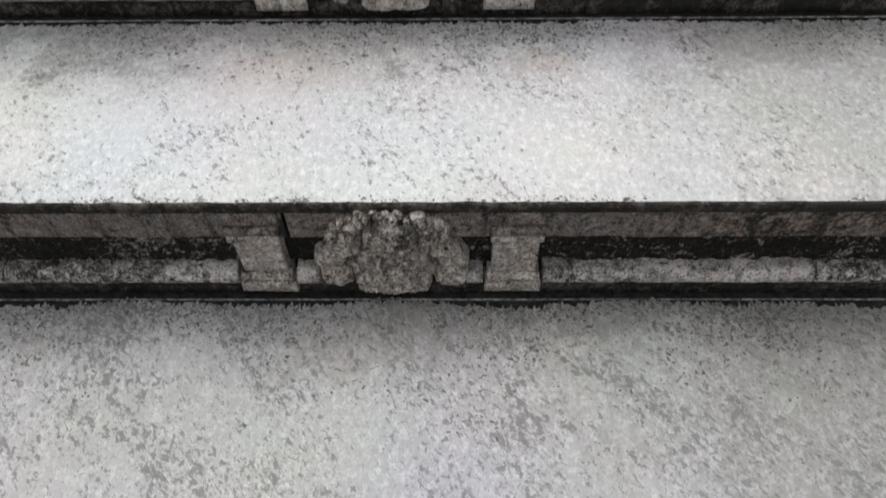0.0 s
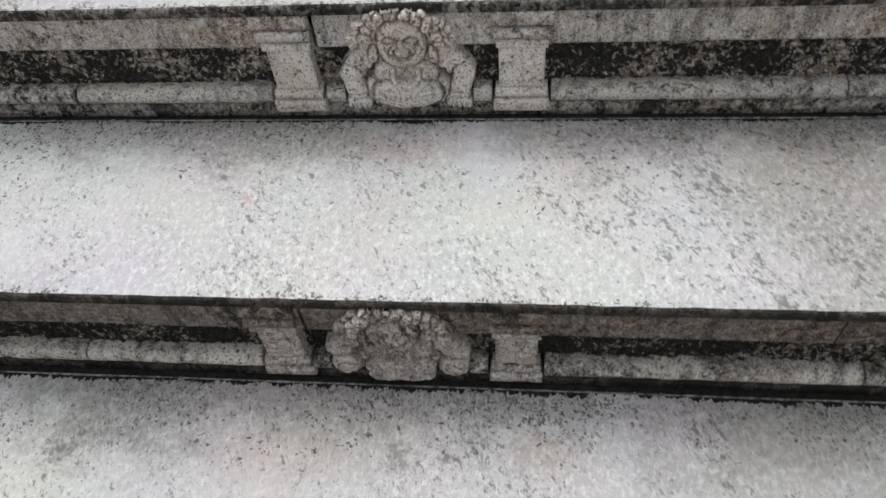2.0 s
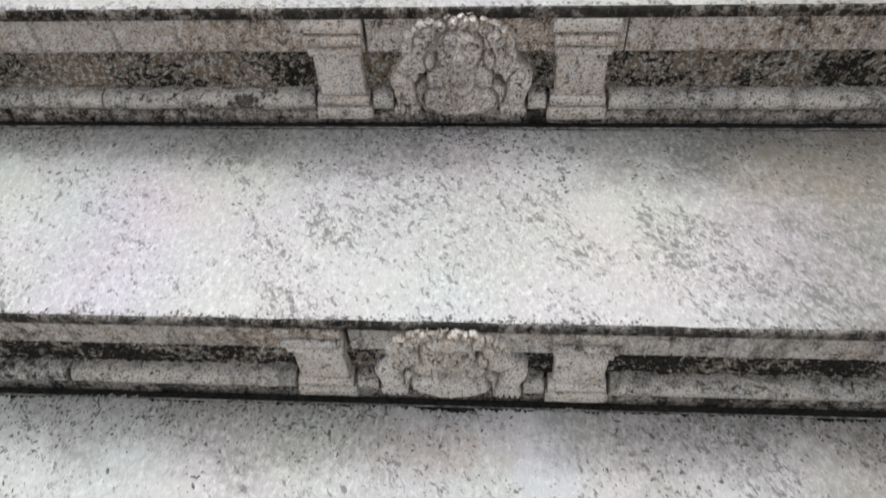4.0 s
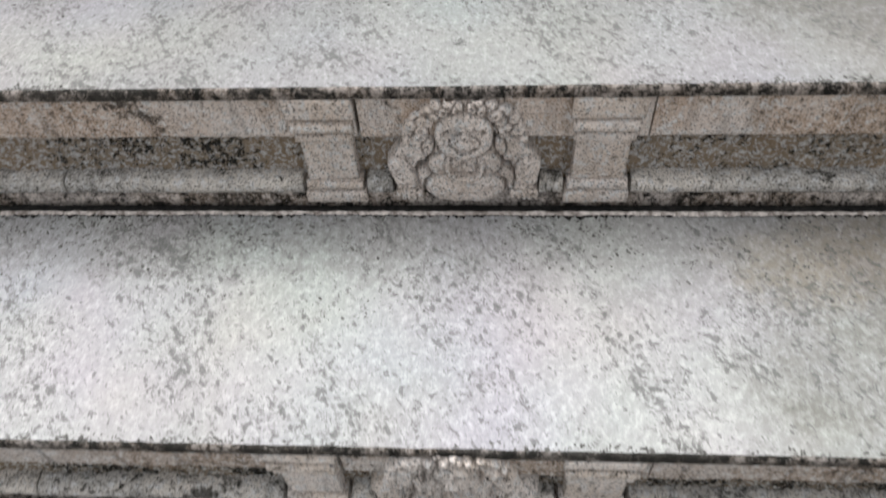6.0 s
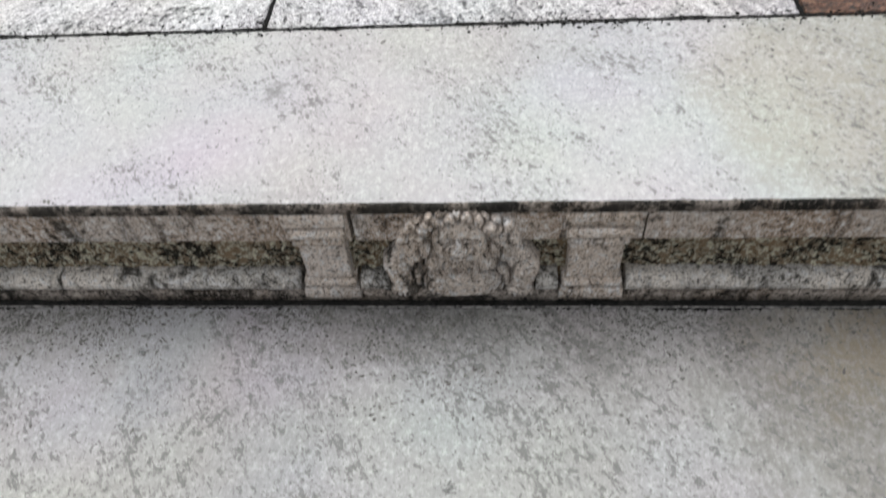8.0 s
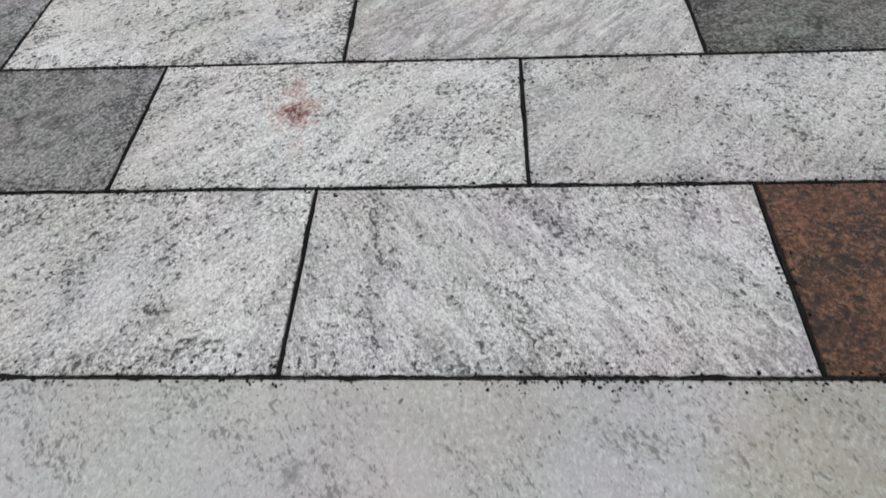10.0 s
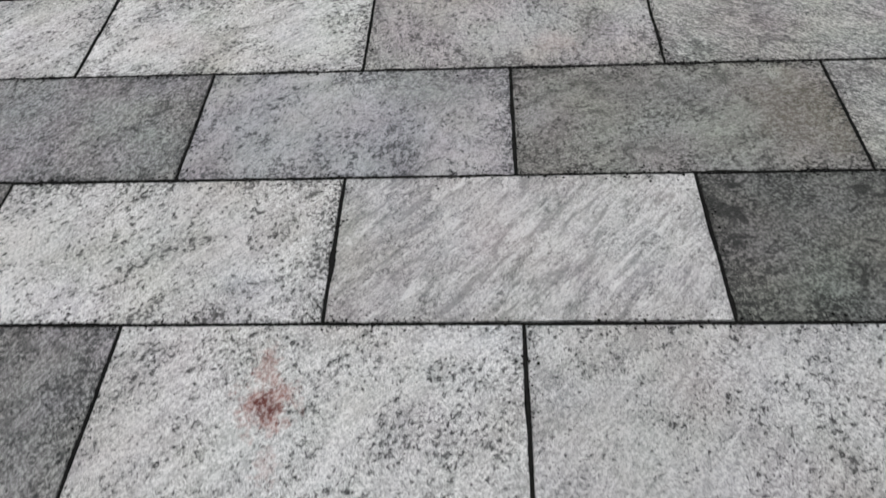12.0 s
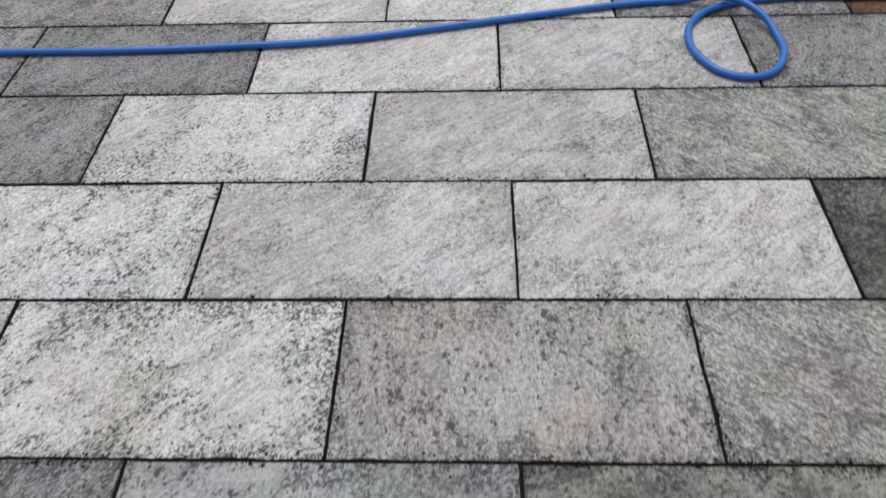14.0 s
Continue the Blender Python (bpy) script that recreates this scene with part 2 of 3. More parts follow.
DARK, PALE = (0.07, 0.07, 0.07), (0.78, 0.78, 0.77)
MOULD = (0.015, 0.0145, 0.013)
joint_mat = plain_stone("joint_mortar", (0.012, 0.012, 0.011), (0.005, 0.005, 0.005))
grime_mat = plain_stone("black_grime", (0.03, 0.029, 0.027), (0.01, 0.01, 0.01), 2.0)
dull_mortar = plain_stone("dull_mortar", (0.3, 0.29, 0.28), (0.05, 0.05, 0.05), 2.0)
pale_mortar = plain_stone("pale_mortar", (0.74, 0.68, 0.64), (0.22, 0.19, 0.17), 2.0)
flake_mat = plain_stone("mould_scab", (0.2, 0.197, 0.187), (0.07, 0.068, 0.064), 3.0)
earth_mat = plain_stone("trodden_earth", (0.3, 0.27, 0.23), (0.18, 0.16, 0.13), 0.4)

EDGE_BACKS = {-1: 0.0, 0: 0.3, 1: 0.598, 2: 0.899, 3: 1.198, 4: 1.494}  # where each tread meets the next riser
# wide blots past x = 0.4 mix brown stain with painted light fall-off
tread_blots = {
    -1: [((0.42, -0.12), (0.34, 0.3), (0.24, 0.235, 0.215), 0.85), ((-0.12, -0.07), (0.1, 0.05), (0.46, 0.36, 0.31), 0.4)],
    0: [((0.48, 0.15), (0.28, 0.26), (0.33, 0.325, 0.3), 0.7), ((-0.066, 0.199), 0.02, (0.1, 0.1, 0.09), 0.6), ((-0.48, 0.192), 0.022, (0.09, 0.09, 0.09), 0.8),
        ((0.10, 0.215), (0.05, 0.03), (0.42, 0.33, 0.26), 0.5), ((-0.2, 0.2), (0.12, 0.05), (0.45, 0.38, 0.32), 0.45)],
    1: [((0.52, 0.45), (0.26, 0.26), (0.35, 0.345, 0.32), 0.62), ((0.046, 0.509), (0.05, 0.07), (0.66, 0.7, 0.78), 0.5), ((0.16, 0.5), 0.035, (0.3, 0.31, 0.26), 0.5),
        ((-0.1, 0.54), (0.1, 0.04), (0.46, 0.36, 0.3), 0.5), ((-0.26, 0.45), 0.008, (0.5, 0.25, 0.2), 0.6)],
    2: [((0.46, 0.75), (0.28, 0.26), (0.28, 0.275, 0.25), 0.72), ((-0.339, 0.848), (0.05, 0.025), (0.08, 0.08, 0.08), 0.75), ((0.215, 0.848), 0.02, (0.07, 0.07, 0.07), 0.8),
        ((0.3, 0.82), (0.1, 0.06), (0.36, 0.31, 0.22), 0.5), ((0.3, 0.74), 0.02, (0.1, 0.1, 0.1), 0.6)],
    3: [((0.46, 1.05), (0.28, 0.26), (0.28, 0.275, 0.25), 0.72), ((-0.313, 1.097), 0.008, (0.06, 0.06, 0.06), 0.8), ((0.3, 1.12), (0.1, 0.06), (0.36, 0.3, 0.2), 0.5)],
    4: [((0.46, 1.35), (0.28, 0.26), (0.28, 0.275, 0.25), 0.72), ((-0.423, 1.426), 0.006, (0.02, 0.02, 0.02), 1.0), ((-0.064, 1.274), 0.007, (0.05, 0.05, 0.05), 0.9),
        ((-0.40, 1.38), (0.04, 0.06), (0.3, 0.31, 0.34), 0.5), ((0.1, 1.42), (0.03, 0.03), (0.1, 0.1, 0.1), 0.6)],
    5: [((0.5, 1.66), (0.28, 0.26), (0.38, 0.37, 0.33), 0.6), ((-0.275, 1.678), 0.019, (0.22, 0.22, 0.22), 0.95), ((0.3, 1.65), (0.12, 0.14), (0.4, 0.38, 0.3), 0.4)],
}
TREADS = {-1: (0.33, 0.52, 0.2), 0: (0.45, 0.35, 0.4), 1: (0.46, 0.33, 0.44), 2: (0.42, 0.4, 0.35), 3: (0.385, 0.44, 0.3), 4: (0.305, 0.53, 0.14), 5: (0.37, 0.38, 0.35)}
# ragged drifts along each tread's back: dirt, with the riser's soft shade painted in
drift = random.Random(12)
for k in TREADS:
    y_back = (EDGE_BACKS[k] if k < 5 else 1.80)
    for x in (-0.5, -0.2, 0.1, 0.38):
        dirt_and_shade = drift.uniform(0.2, 0.3)
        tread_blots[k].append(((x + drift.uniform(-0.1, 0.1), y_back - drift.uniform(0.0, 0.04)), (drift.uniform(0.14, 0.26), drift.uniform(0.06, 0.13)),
                               (dirt_and_shade, dirt_and_shade * 0.98, dirt_and_shade * 0.93), drift.uniform(0.5, 0.8) if k < 5 else 0.1))
# brown-grey blots on the right: ochre stain, with the fall-off of light painted in
for k, dark in ((1, 0.3), (2, 0.65), (3, 0.75), (4, 0.95)):
    y_mid = (EDGE_BACKS[k] if k < 5 else 1.80) - 0.14
    tread_blots[k].append(((0.66, y_mid), (0.46, 0.5), (0.13, 0.12, 0.095), dark))
    tread_blots[k].append(((0.42, y_mid + 0.08), (0.16, 0.1), (0.26, 0.21, 0.14), dark * 0.6))
tread_blots[5].append(((0.6, 1.64), (0.4, 0.4), (0.26, 0.24, 0.17), 0.6))
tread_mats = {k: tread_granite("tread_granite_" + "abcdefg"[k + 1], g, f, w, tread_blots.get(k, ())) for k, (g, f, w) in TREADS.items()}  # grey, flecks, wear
WHITE = (0.93, 0.93, 0.93)
RED_STAIN = [  # spot, reach, colour, strength
             ((-0.062, 0.024), (0.05, 0.05), (0.36, 0.13, 0.1), 0.8), ((-0.062, 0.021), (0.032, 0.03), (0.13, 0.025, 0.018), 1.0),
             ((-0.075, 0.09), (0.022, 0.04), (0.42, 0.2, 0.17), 0.6), ((-0.045, -0.075), (0.02, 0.03), (0.40, 0.18, 0.15), 0.35)]
slab_mats = {
    "light": granite("light_granite", [0.66, 0.66, 0.667], (0.02, 0.02, 0.022), WHITE, 48, 1.5, 0.5, 0.35, size=1.5),
    "smooth": granite("smooth_worn_granite", [0.68, 0.68, 0.685], (0.06, 0.06, 0.062), (0.86, 0.86, 0.86), 40, 1.6, 0.22, 0.5, size=1.3, cleft=0.9, grime=0.3),
    "pale": granite("pale_veined_granite", [0.66, 0.66, 0.68], (0.025, 0.025, 0.028), WHITE, -58, 1.8, 0.4, 0.5, size=1.4, cleft=0.9),
    "white": granite("white_granite", [0.71, 0.71, 0.715], (0.022, 0.022, 0.022), (0.92, 0.92, 0.92), 45, 1.5, 0.46, 0.6, size=1.3, cleft=0.7, grime=0.85),
    "streak": granite("streaked_gneiss", [0.7, 0.7, 0.7], (0.1, 0.1, 0.1), WHITE, 50, 2.6, 0.25, 0.36, size=1.5, cleft=1.4),
    "cross": granite("cross_streaked_gneiss", [0.29, 0.29, 0.28], (0.04, 0.045, 0.045), (0.7, 0.7, 0.68), -35, 2.3, 0.34, 0.6, size=1.3, spots=0.3, cleft=0.9, grime=0.6),
    "blue": granite("bluish_grey_granite", [0.45, 0.45, 0.47], (0.035, 0.04, 0.045), (0.64, 0.64, 0.67), 60, 1.5, 0.42, 0.5,
                    [((0.2, 0.1), (0.16, 0.09), (0.14, 0.14, 0.15), 0.5)], size=1.4, grime=0.8),
    "mid": granite("grey_granite", [0.23, 0.23, 0.234], (0.018, 0.022, 0.023), (0.55, 0.55, 0.554), 60, 1.6, 0.4, 0.45, size=1.4, spots=0.3, grime=0.8),
    "dark": granite("dark_granite", [0.092, 0.095, 0.09], (0.01, 0.012, 0.011), (0.29, 0.295, 0.28), 30, 1.4, 0.35, 0.7, size=1.3, spots=0.55, grime=0.9),
    "green": granite("greenish_granite", [0.33, 0.333, 0.316], (0.03, 0.03, 0.027), (0.5, 0.5, 0.475), 25, 1.5, 0.34, 0.7, [((0.27, 0.0), (0.15, 0.16), (0.1, 0.085, 0.06), 0.8), ((-0.1, 0.1), (0.12, 0.05), (0.12, 0.12, 0.11), 0.5)], size=1.3, spots=0.35, grime=0.9),
    "brown": granite("red_brown_granite", [0.1, 0.037, 0.019], (0.012, 0.007, 0.006), (0.25, 0.125, 0.075), 10, 1.3, 0.8, 0.8, grime=0.6),
    "stained": granite("light_granite_with_red_stain", [0.66, 0.66, 0.667], (0.02, 0.02, 0.022), WHITE, 42, 1.9, 0.45, 0.35, RED_STAIN, size=1.5),
    "pink": granite("grey_granite_with_pink_stain", [0.4, 0.393, 0.39], (0.045, 0.045, 0.045), (0.62, 0.61, 0.6), 100, 1.3, 0.42, 0.4,
                    [((0.1, -0.08), (0.07, 0.05), (0.4, 0.31, 0.29), 0.35), ((0.2, 0.0), (0.06, 0.12), (0.12, 0.12, 0.11), 0.5)], grime=0.7),
}
STONES = [  # infill stone, its mould, carved stone, its mould, per step from the foot up
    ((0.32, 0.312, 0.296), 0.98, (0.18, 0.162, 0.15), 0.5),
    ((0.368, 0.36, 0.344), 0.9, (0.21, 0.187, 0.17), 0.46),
    ((0.67, 0.626, 0.572), 0.72, (0.594, 0.556, 0.518), 0.42),
    ((0.6, 0.54, 0.48), 0.36, (0.62, 0.565, 0.525), 0.36),
    ((0.74, 0.66, 0.57), 0.12, (0.76, 0.68, 0.625), 0.2),
    ((0.574, 0.492, 0.394), 0.38, (0.558, 0.492, 0.439), 0.46),
]
PILASTER_TONE = [2.5, 2.6, 1.65, 1.45, 1.12, 1.3]
carved_mats = [weathered("carved_stone_" + "abcdef"[i], s[2], MOULD, s[3], [v * f for v, f in zip(s[2], (0.75, 0.65, 0.56))], 1.8) for i, s in enumerate(STONES)]
figure_mats = [weathered("figure_stone_" + "abcdef"[i], [v * PILASTER_TONE[i] for v in s[2]], MOULD, s[3] * 0.55, [v * f * PILASTER_TONE[i] * 0.8 for v, f in zip(s[2], (1.02, 0.97, 0.91))], 1.5, 0.6) for i, s in enumerate(STONES)]
mould_mats = [weathered("moulding_stone_" + "abcdef"[i], [min(m, v * (4.0 if i < 2 else 1.8)) for v, m in zip(s[2], (0.78, 0.72, 0.65))], MOULD, s[3] * 0.6 + 0.16, [min(0.5, v * 1.15) * f for v, f in zip(s[2], (1.0, 0.95, 0.88))], 1.7, 0.6) for i, s in enumerate(STONES)]
# worn, mouldy tread fronts, with the shade line under the edge painted in
edge_mats = [weathered("shaded_worn_edge_" + "abcdef"[i], [v * 0.28 for v in s[2]], MOULD, 0.85, [v * f * 0.24 for v, f in zip(s[2], (0.9, 0.8, 0.7))]) for i, s in enumerate(STONES)]
# mouldy stone, darkened further to hold the shade below the round moulding
hollow_mats = [weathered("shaded_hollow_" + "abcdef"[i], [v * (0.35 if i < 2 else 0.55) for v in s[2]], MOULD, 0.85 if i < 2 else 0.62, [v * f * (0.25 if i < 2 else 0.4) for v, f in zip(s[2], (0.9, 0.8, 0.7))]) for i, s in enumerate(STONES)]
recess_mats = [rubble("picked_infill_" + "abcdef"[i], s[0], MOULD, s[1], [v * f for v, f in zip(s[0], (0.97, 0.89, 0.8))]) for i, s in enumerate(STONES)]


# ---- mesh helpers
def mesh_of(name, verts, faces, mat, smooth=False):
    me = bpy.data.meshes.new(name)
    me.from_pydata(verts, [], faces)
    me.materials.append(mat)
    if smooth:
        me.polygons.foreach_set("use_smooth", [True] * len(me.polygons))
    me.update()
    return me


def part(name, me, parent, label=""):
    ob = new(name, me)
    ob.parent = parent
    return tagged(ob, label)


def thing(name, label, category, group="", kind="", at=(0, 0, 0)):
    ob = new(name)
    ob.empty_display_size = 0.1
    ob.location = at
    return tagged(ob, label, category, group, kind)


def box_mesh(name, x0, x1, y0, y1, z0, z1, mat, bevel=0.002, segments=2):
    bm = bmesh.new()
    bmesh.ops.create_cube(bm, size=1)
    for v in bm.verts:
        v.co = Vector(((x0 + x1) / 2 + v.co.x * (x1 - x0), (y0 + y1) / 2 + v.co.y * (y1 - y0), (z0 + z1) / 2 + v.co.z * (z1 - z0)))
    if bevel:
        bmesh.ops.bevel(bm, geom=bm.edges[:], offset=bevel, segments=segments, profile=0.6, affect="EDGES")
    me = bpy.data.meshes.new(name)
    bm.to_mesh(me)
    bm.free()
    me.materials.append(mat)
    return me


def swept(name, profile, xs, mat, wear=0.0, seed=0.0, smooth=True):
    """A moulding: a closed profile of (y, z) drawn along x, worn unevenly, with closed ends."""
    k = len(profile)
    verts, faces = [], []
    for x in xs:
        for y, z in profile:
            p = Vector((x * 28, y * 40 + seed, z * 40))
            verts.append((x, y + wear * noise.noise(p) + wear * 0.6 * noise.noise(p * 3.1), z + wear * noise.noise(p + Vector((5, 9, 2))) * 0.7))
    for i in range(len(xs) - 1):
        for j in range(k):
            a, b = i * k + j, i * k + (j + 1) % k
            faces.append((a, b, b + k, a + k))
    faces.append(tuple(range(k))[::-1])
    faces.append(tuple((len(xs) - 1) * k + j for j in range(k)))
    me = mesh_of(name, verts, faces, mat)
    if smooth:
        me.polygons.foreach_set("use_smooth", [len(p.vertices) == 4 for p in me.polygons])
    return me


def span(a, b, step):
    n = max(1, int(round((b - a) / step)))
    return [a + (b - a) * i / n for i in range(n + 1)]


# ---- the stair
HALF = 1.6
EDGE_Y = [0.000, 0.300, 0.598, 0.899, 1.198, 1.494]
TOP_Z = [0.0, 0.169, 0.339, 0.506, 0.673, 0.849, 1.018]
FLOOR_Y, FLOOR_Z = 1.807, 1.018
PILASTERS = [[(-0.2120, 0.050), (0.0690, 0.050)], [(-0.2080, 0.048), (0.0690, 0.048)], [(-0.2170, 0.055), (0.0705, 0.056)],
             [(-0.2140, 0.056), (0.0740, 0.058)], [(-0.2090, 0.056), (0.0870, 0.058)], [(-0.2065, 0.051), (0.0890, 0.057)]]
FIGURES = [-0.067, -0.069, -0.073, -0.069, -0.060, -0.056]


def tread_mesh(k, y0, y1, z):
    """One long slab with a softened, chipped front edge."""
    xs = span(-HALF, HALF, 0.008)
    t = 0.0125
    prof = [(0.0045, 0.0), (0.0015, -0.0012), (0.0, -0.0042), (0.0005, -t)]
    verts, faces = [], []
    for x in xs:
        chip = 0.0014 * noise.noise(Vector((x * 34, k * 7.3, 0))) + 0.0022 * max(0, noise.noise(Vector((x * 90, k * 3.1, 4))) - 0.25)
        row = [(x, y1, z - t), (x, y1, z), (x, y0 + 0.02, z)]
        row += [(x, y0 + y + chip * (1.0 if i < 3 else 0.4), z + dz - chip * 0.3 * (i == 0)) for i, (y, dz) in enumerate(prof)]
        verts += row
    w = len(prof) + 3
    for i in range(len(xs) - 1):
        for j in range(w):
            a, b = i * w + j, i * w + (j + 1) % w
            faces.append((a, a + w, b + w, b))
    faces += [tuple(range(w)), tuple((len(xs) - 1) * w + j for j in range(w))[::-1]]
    me = mesh_of("tread", verts, faces, tread_mats[k])
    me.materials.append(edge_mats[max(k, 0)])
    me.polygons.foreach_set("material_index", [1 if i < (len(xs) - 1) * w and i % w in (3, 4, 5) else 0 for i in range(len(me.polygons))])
    return me


def infill_mesh(k, y, z0, z1):
    """The picked ground of the recess: a fine, uneven skin with thickness behind it."""
    xs, zs = span(-0.95, 0.95, 0.0032), span(z0, z1, 0.0032)
    verts, faces = [], []
    for x in xs:
        for z in zs:
            p = Vector((x * 60, k * 9.0, z * 60))
            verts.append((x, y - 0.004 * noise.noise(p) - 0.006 * abs(noise.noise(p * 2.3)) - 0.002 * noise.noise(p * 0.2), z))
    w = len(zs)
    for i in range(len(xs) - 1):
        for j in range(w - 1):
            a = i * w + j
            faces.append((a, a + w, a + w + 1, a + 1))
    return mesh_of("infill", verts, faces, recess_mats[k], True)


def lattice(X, Z, cell, rng):
    """Smooth chance heights from -1 to 1 over the grid, about one swelling to a cell."""
    u, v = (X - X.min()) / cell, (Z - Z.min()) / cell
    grid = rng.uniform(-1, 1, (int(u.max()) + 2, int(v.max()) + 2))
    i, j = u.astype(int), v.astype(int)
    f, g = u - i, v - j
    f, g = f * f * (3 - 2 * f), g * g * (3 - 2 * g)
    return (grid[i, j] * (1 - f) + grid[i + 1, j] * f) * (1 - g) + (grid[i, j + 1] * (1 - f) + grid[i + 1, j + 1] * f) * g


# the six carvings: face half width and height, fists or open palms, belly height, decay, share of full depth
CARVINGS = [(0.031, 0.030, True, 0.030, 1.7, 1.0), (0.031, 0.031, True, 0.036, 0.9, 1.05), (0.031, 0.034, False, 0.040, 0.8, 0.95),
            (0.029, 0.029, False, 0.040, 2.0, 0.9), (0.033, 0.034, False, 0.036, 0.7, 0.8), (0.032, 0.034, False, 0.040, 0.6, 1.0)]


def relief_mesh(k, cx, y, z0):
    """A squat crouching dwarf in low relief: flat cushions of stone, each parted from the next by a deep cut."""
    rnd, rng = random.Random(40 + k), np.random.default_rng(90 + k)
    face_w, face_h, fists, belly_z, decay, depth = CARVINGS[k]
    j = lambda s: rnd.uniform(-s, s)
    nx, nz = 236, 196
    X, Z = np.meshgrid(np.linspace(-0.098, 0.098, nx), np.linspace(0.0, 0.160, nz), indexing="ij")
    X0, Z0 = X, Z
    X = X0 + 0.0012 * lattice(X0, Z0, 0.014, rng)
    Z = Z0 + 0.0012 * lattice(X0, Z0, 0.014, rng)
    H = np.zeros_like(X)

    def raise_to(d, top, edge, moat, cut):
        """Lay a cushion where d > 0, its rim rounded over edge, with a cut of the moat's width round it."""
        nonlocal H
        near = (d <= 0) & (d > -moat)
        H = np.where(near, np.maximum(H - cut * (1 + d / moat), np.minimum(H, 0.002)), H)
        f = np.clip(d / edge, 0, 1)
        H = np.where(d > 0, np.maximum(top - edge * 0.9 * (1 - np.sqrt(1 - (1 - f) ** 2)), 0.002), H)

    def cushion(px, pz, rx, rz, top, edge=0.007, turn=0.0, moat=0.0024, cut=0.012, power=2.0):
        c, s = math.cos(radians(turn)), math.sin(radians(turn))
        u, v = ((X - px) * c + (Z - pz) * s) / rx, (-(X - px) * s + (Z - pz) * c) / rz
        r = (np.abs(u) ** power + np.abs(v) ** power) ** (1 / power)
        raise_to((1 - r) * min(rx, rz), top, min(edge, min(rx, rz)), moat, cut)

    def limb(p, q, r0, r1, top, edge=0.008):
        ax, az = q[0] - p[0], q[1] - p[1]
        f = np.clip(((X - p[0]) * ax + (Z - p[1]) * az) / (ax * ax + az * az), 0, 1)
        raise_to(r0 + (r1 - r0) * f - np.hypot(X - p[0] - ax * f, Z - p[1] - az * f), top, edge, 0.0024, 0.012)

    def cut_line(p, q, wide, deep):
        nonlocal H
        ax, az = q[0] - p[0], q[1] - p[1]
        f = np.clip(((X - p[0]) * ax + (Z - p[1]) * az) / (ax * ax + az * az), 0, 1)
        d = np.hypot(X - p[0] - ax * f, Z - p[1] - az * f) / wide
        H = np.where((d < 1) & (H > 0.006), H - deep * (1 - d * d), H)

    def cut_arc(px, pz, rx, rz, a0, a1, wide, deep):
        pts = [(px + rx * math.cos(radians(a0 + (a1 - a0) * i / 8)), pz + rz * math.sin(radians(a0 + (a1 - a0) * i / 8))) for i in range(9)]
        for p, q in zip(pts, pts[1:]):
            cut_line(p, q, wide, deep)

    hz = 0.114 + j(0.001)
    # seat ledge and hair cap
    cushion(0, 0.012, 0.074, 0.0055, 0.014, 0.004, power=6)
    cushion(0, hz, 0.064, 0.045, 0.0222, 0.006)
    # curls in two rings, each a small comma with a drilled heart
    for ra, rb, count, size, top in ((0.0580, 0.0400, 17, 0.0094, 0.0295), (0.0450, 0.0350, 14, 0.0084, 0.0315)):
        for i in range(count):
            ang = radians(-22 + 224 * (i + j(0.2)) / (count - 1))
            px, pz, grow = ra * math.cos(ang), hz + rb * math.sin(ang), 1 + j(0.2)
            cushion(px + j(0.001), pz + j(0.001), size * grow, size * 0.72 * grow, top + j(0.002), 0.0045, math.degrees(ang) + j(45), 0.0016, 0.011)
            cut_line((px, pz), (px + j(0.002), pz + j(0.002)), 0.0017, 0.006)
    for s in (-1, 1):
        shoulder, elbow = (s * (0.0500 + j(0.001)), 0.0915), (s * (0.0715 + j(0.002)), 0.064 + j(0.003))
        hand = (s * (0.0665 + j(0.002)), 0.042 if fists else 0.028)
        # thigh and knee, then the arm that leans on it
        cushion(s * 0.0455, 0.036, 0.0145, 0.0235, 0.020, 0.009, s * 14)
        limb(shoulder, elbow, 0.0165, 0.0145, 0.0245)
        cut_line((elbow[0] - s * 0.016, elbow[1] + 0.016), (elbow[0] + s * 0.013, elbow[1] + 0.007), 0.0018, 0.006)
        cut_line((elbow[0] - s * 0.013, elbow[1] + 0.021), (elbow[0] + s * 0.012, elbow[1] + 0.013), 0.0014, 0.004)
        if fists:
            cushion(hand[0], hand[1], 0.0175, 0.0180, 0.030, 0.010, power=2.4)
            cut_arc(hand[0], hand[1], 0.009, 0.008, 20, 300, 0.0014, 0.004)
            cushion(s * 0.068, 0.017, 0.014, 0.0055, 0.017, 0.004)
        else:
            limb(elbow, hand, 0.0140, 0.0120, 0.0255)
            cut_line((hand[0] - s * 0.013, 0.039), (hand[0] + s * 0.013, 0.037), 0.0016, 0.006)
            cushion(hand[0], 0.0215, 0.0165, 0.0090, 0.0255, 0.005, power=3)
            for i in range(4):
                cut_line((hand[0] + (i - 1.5) * 0.0068, 0.013), (hand[0] + (i - 1.5) * 0.0060, 0.021), 0.0012, 0.005)
        # hollow under the arm
        cut_line((s * 0.0480, 0.072), (s * 0.0465, 0.066), 0.0048, 0.022)
    # chest and belly
    cushion(0, 0.066, 0.0410, 0.0230, 0.0215, 0.008, power=2.6)
    for s in (-1, 1):
        cushion(s * 0.0205, 0.0715, 0.0205, 0.0135, 0.0245, 0.008, -s * 12, 0.0018, 0.005)
    cushion(0, belly_z - 0.004, 0.0440, 0.0220, 0.0300, 0.012, power=2.4, cut=0.014)
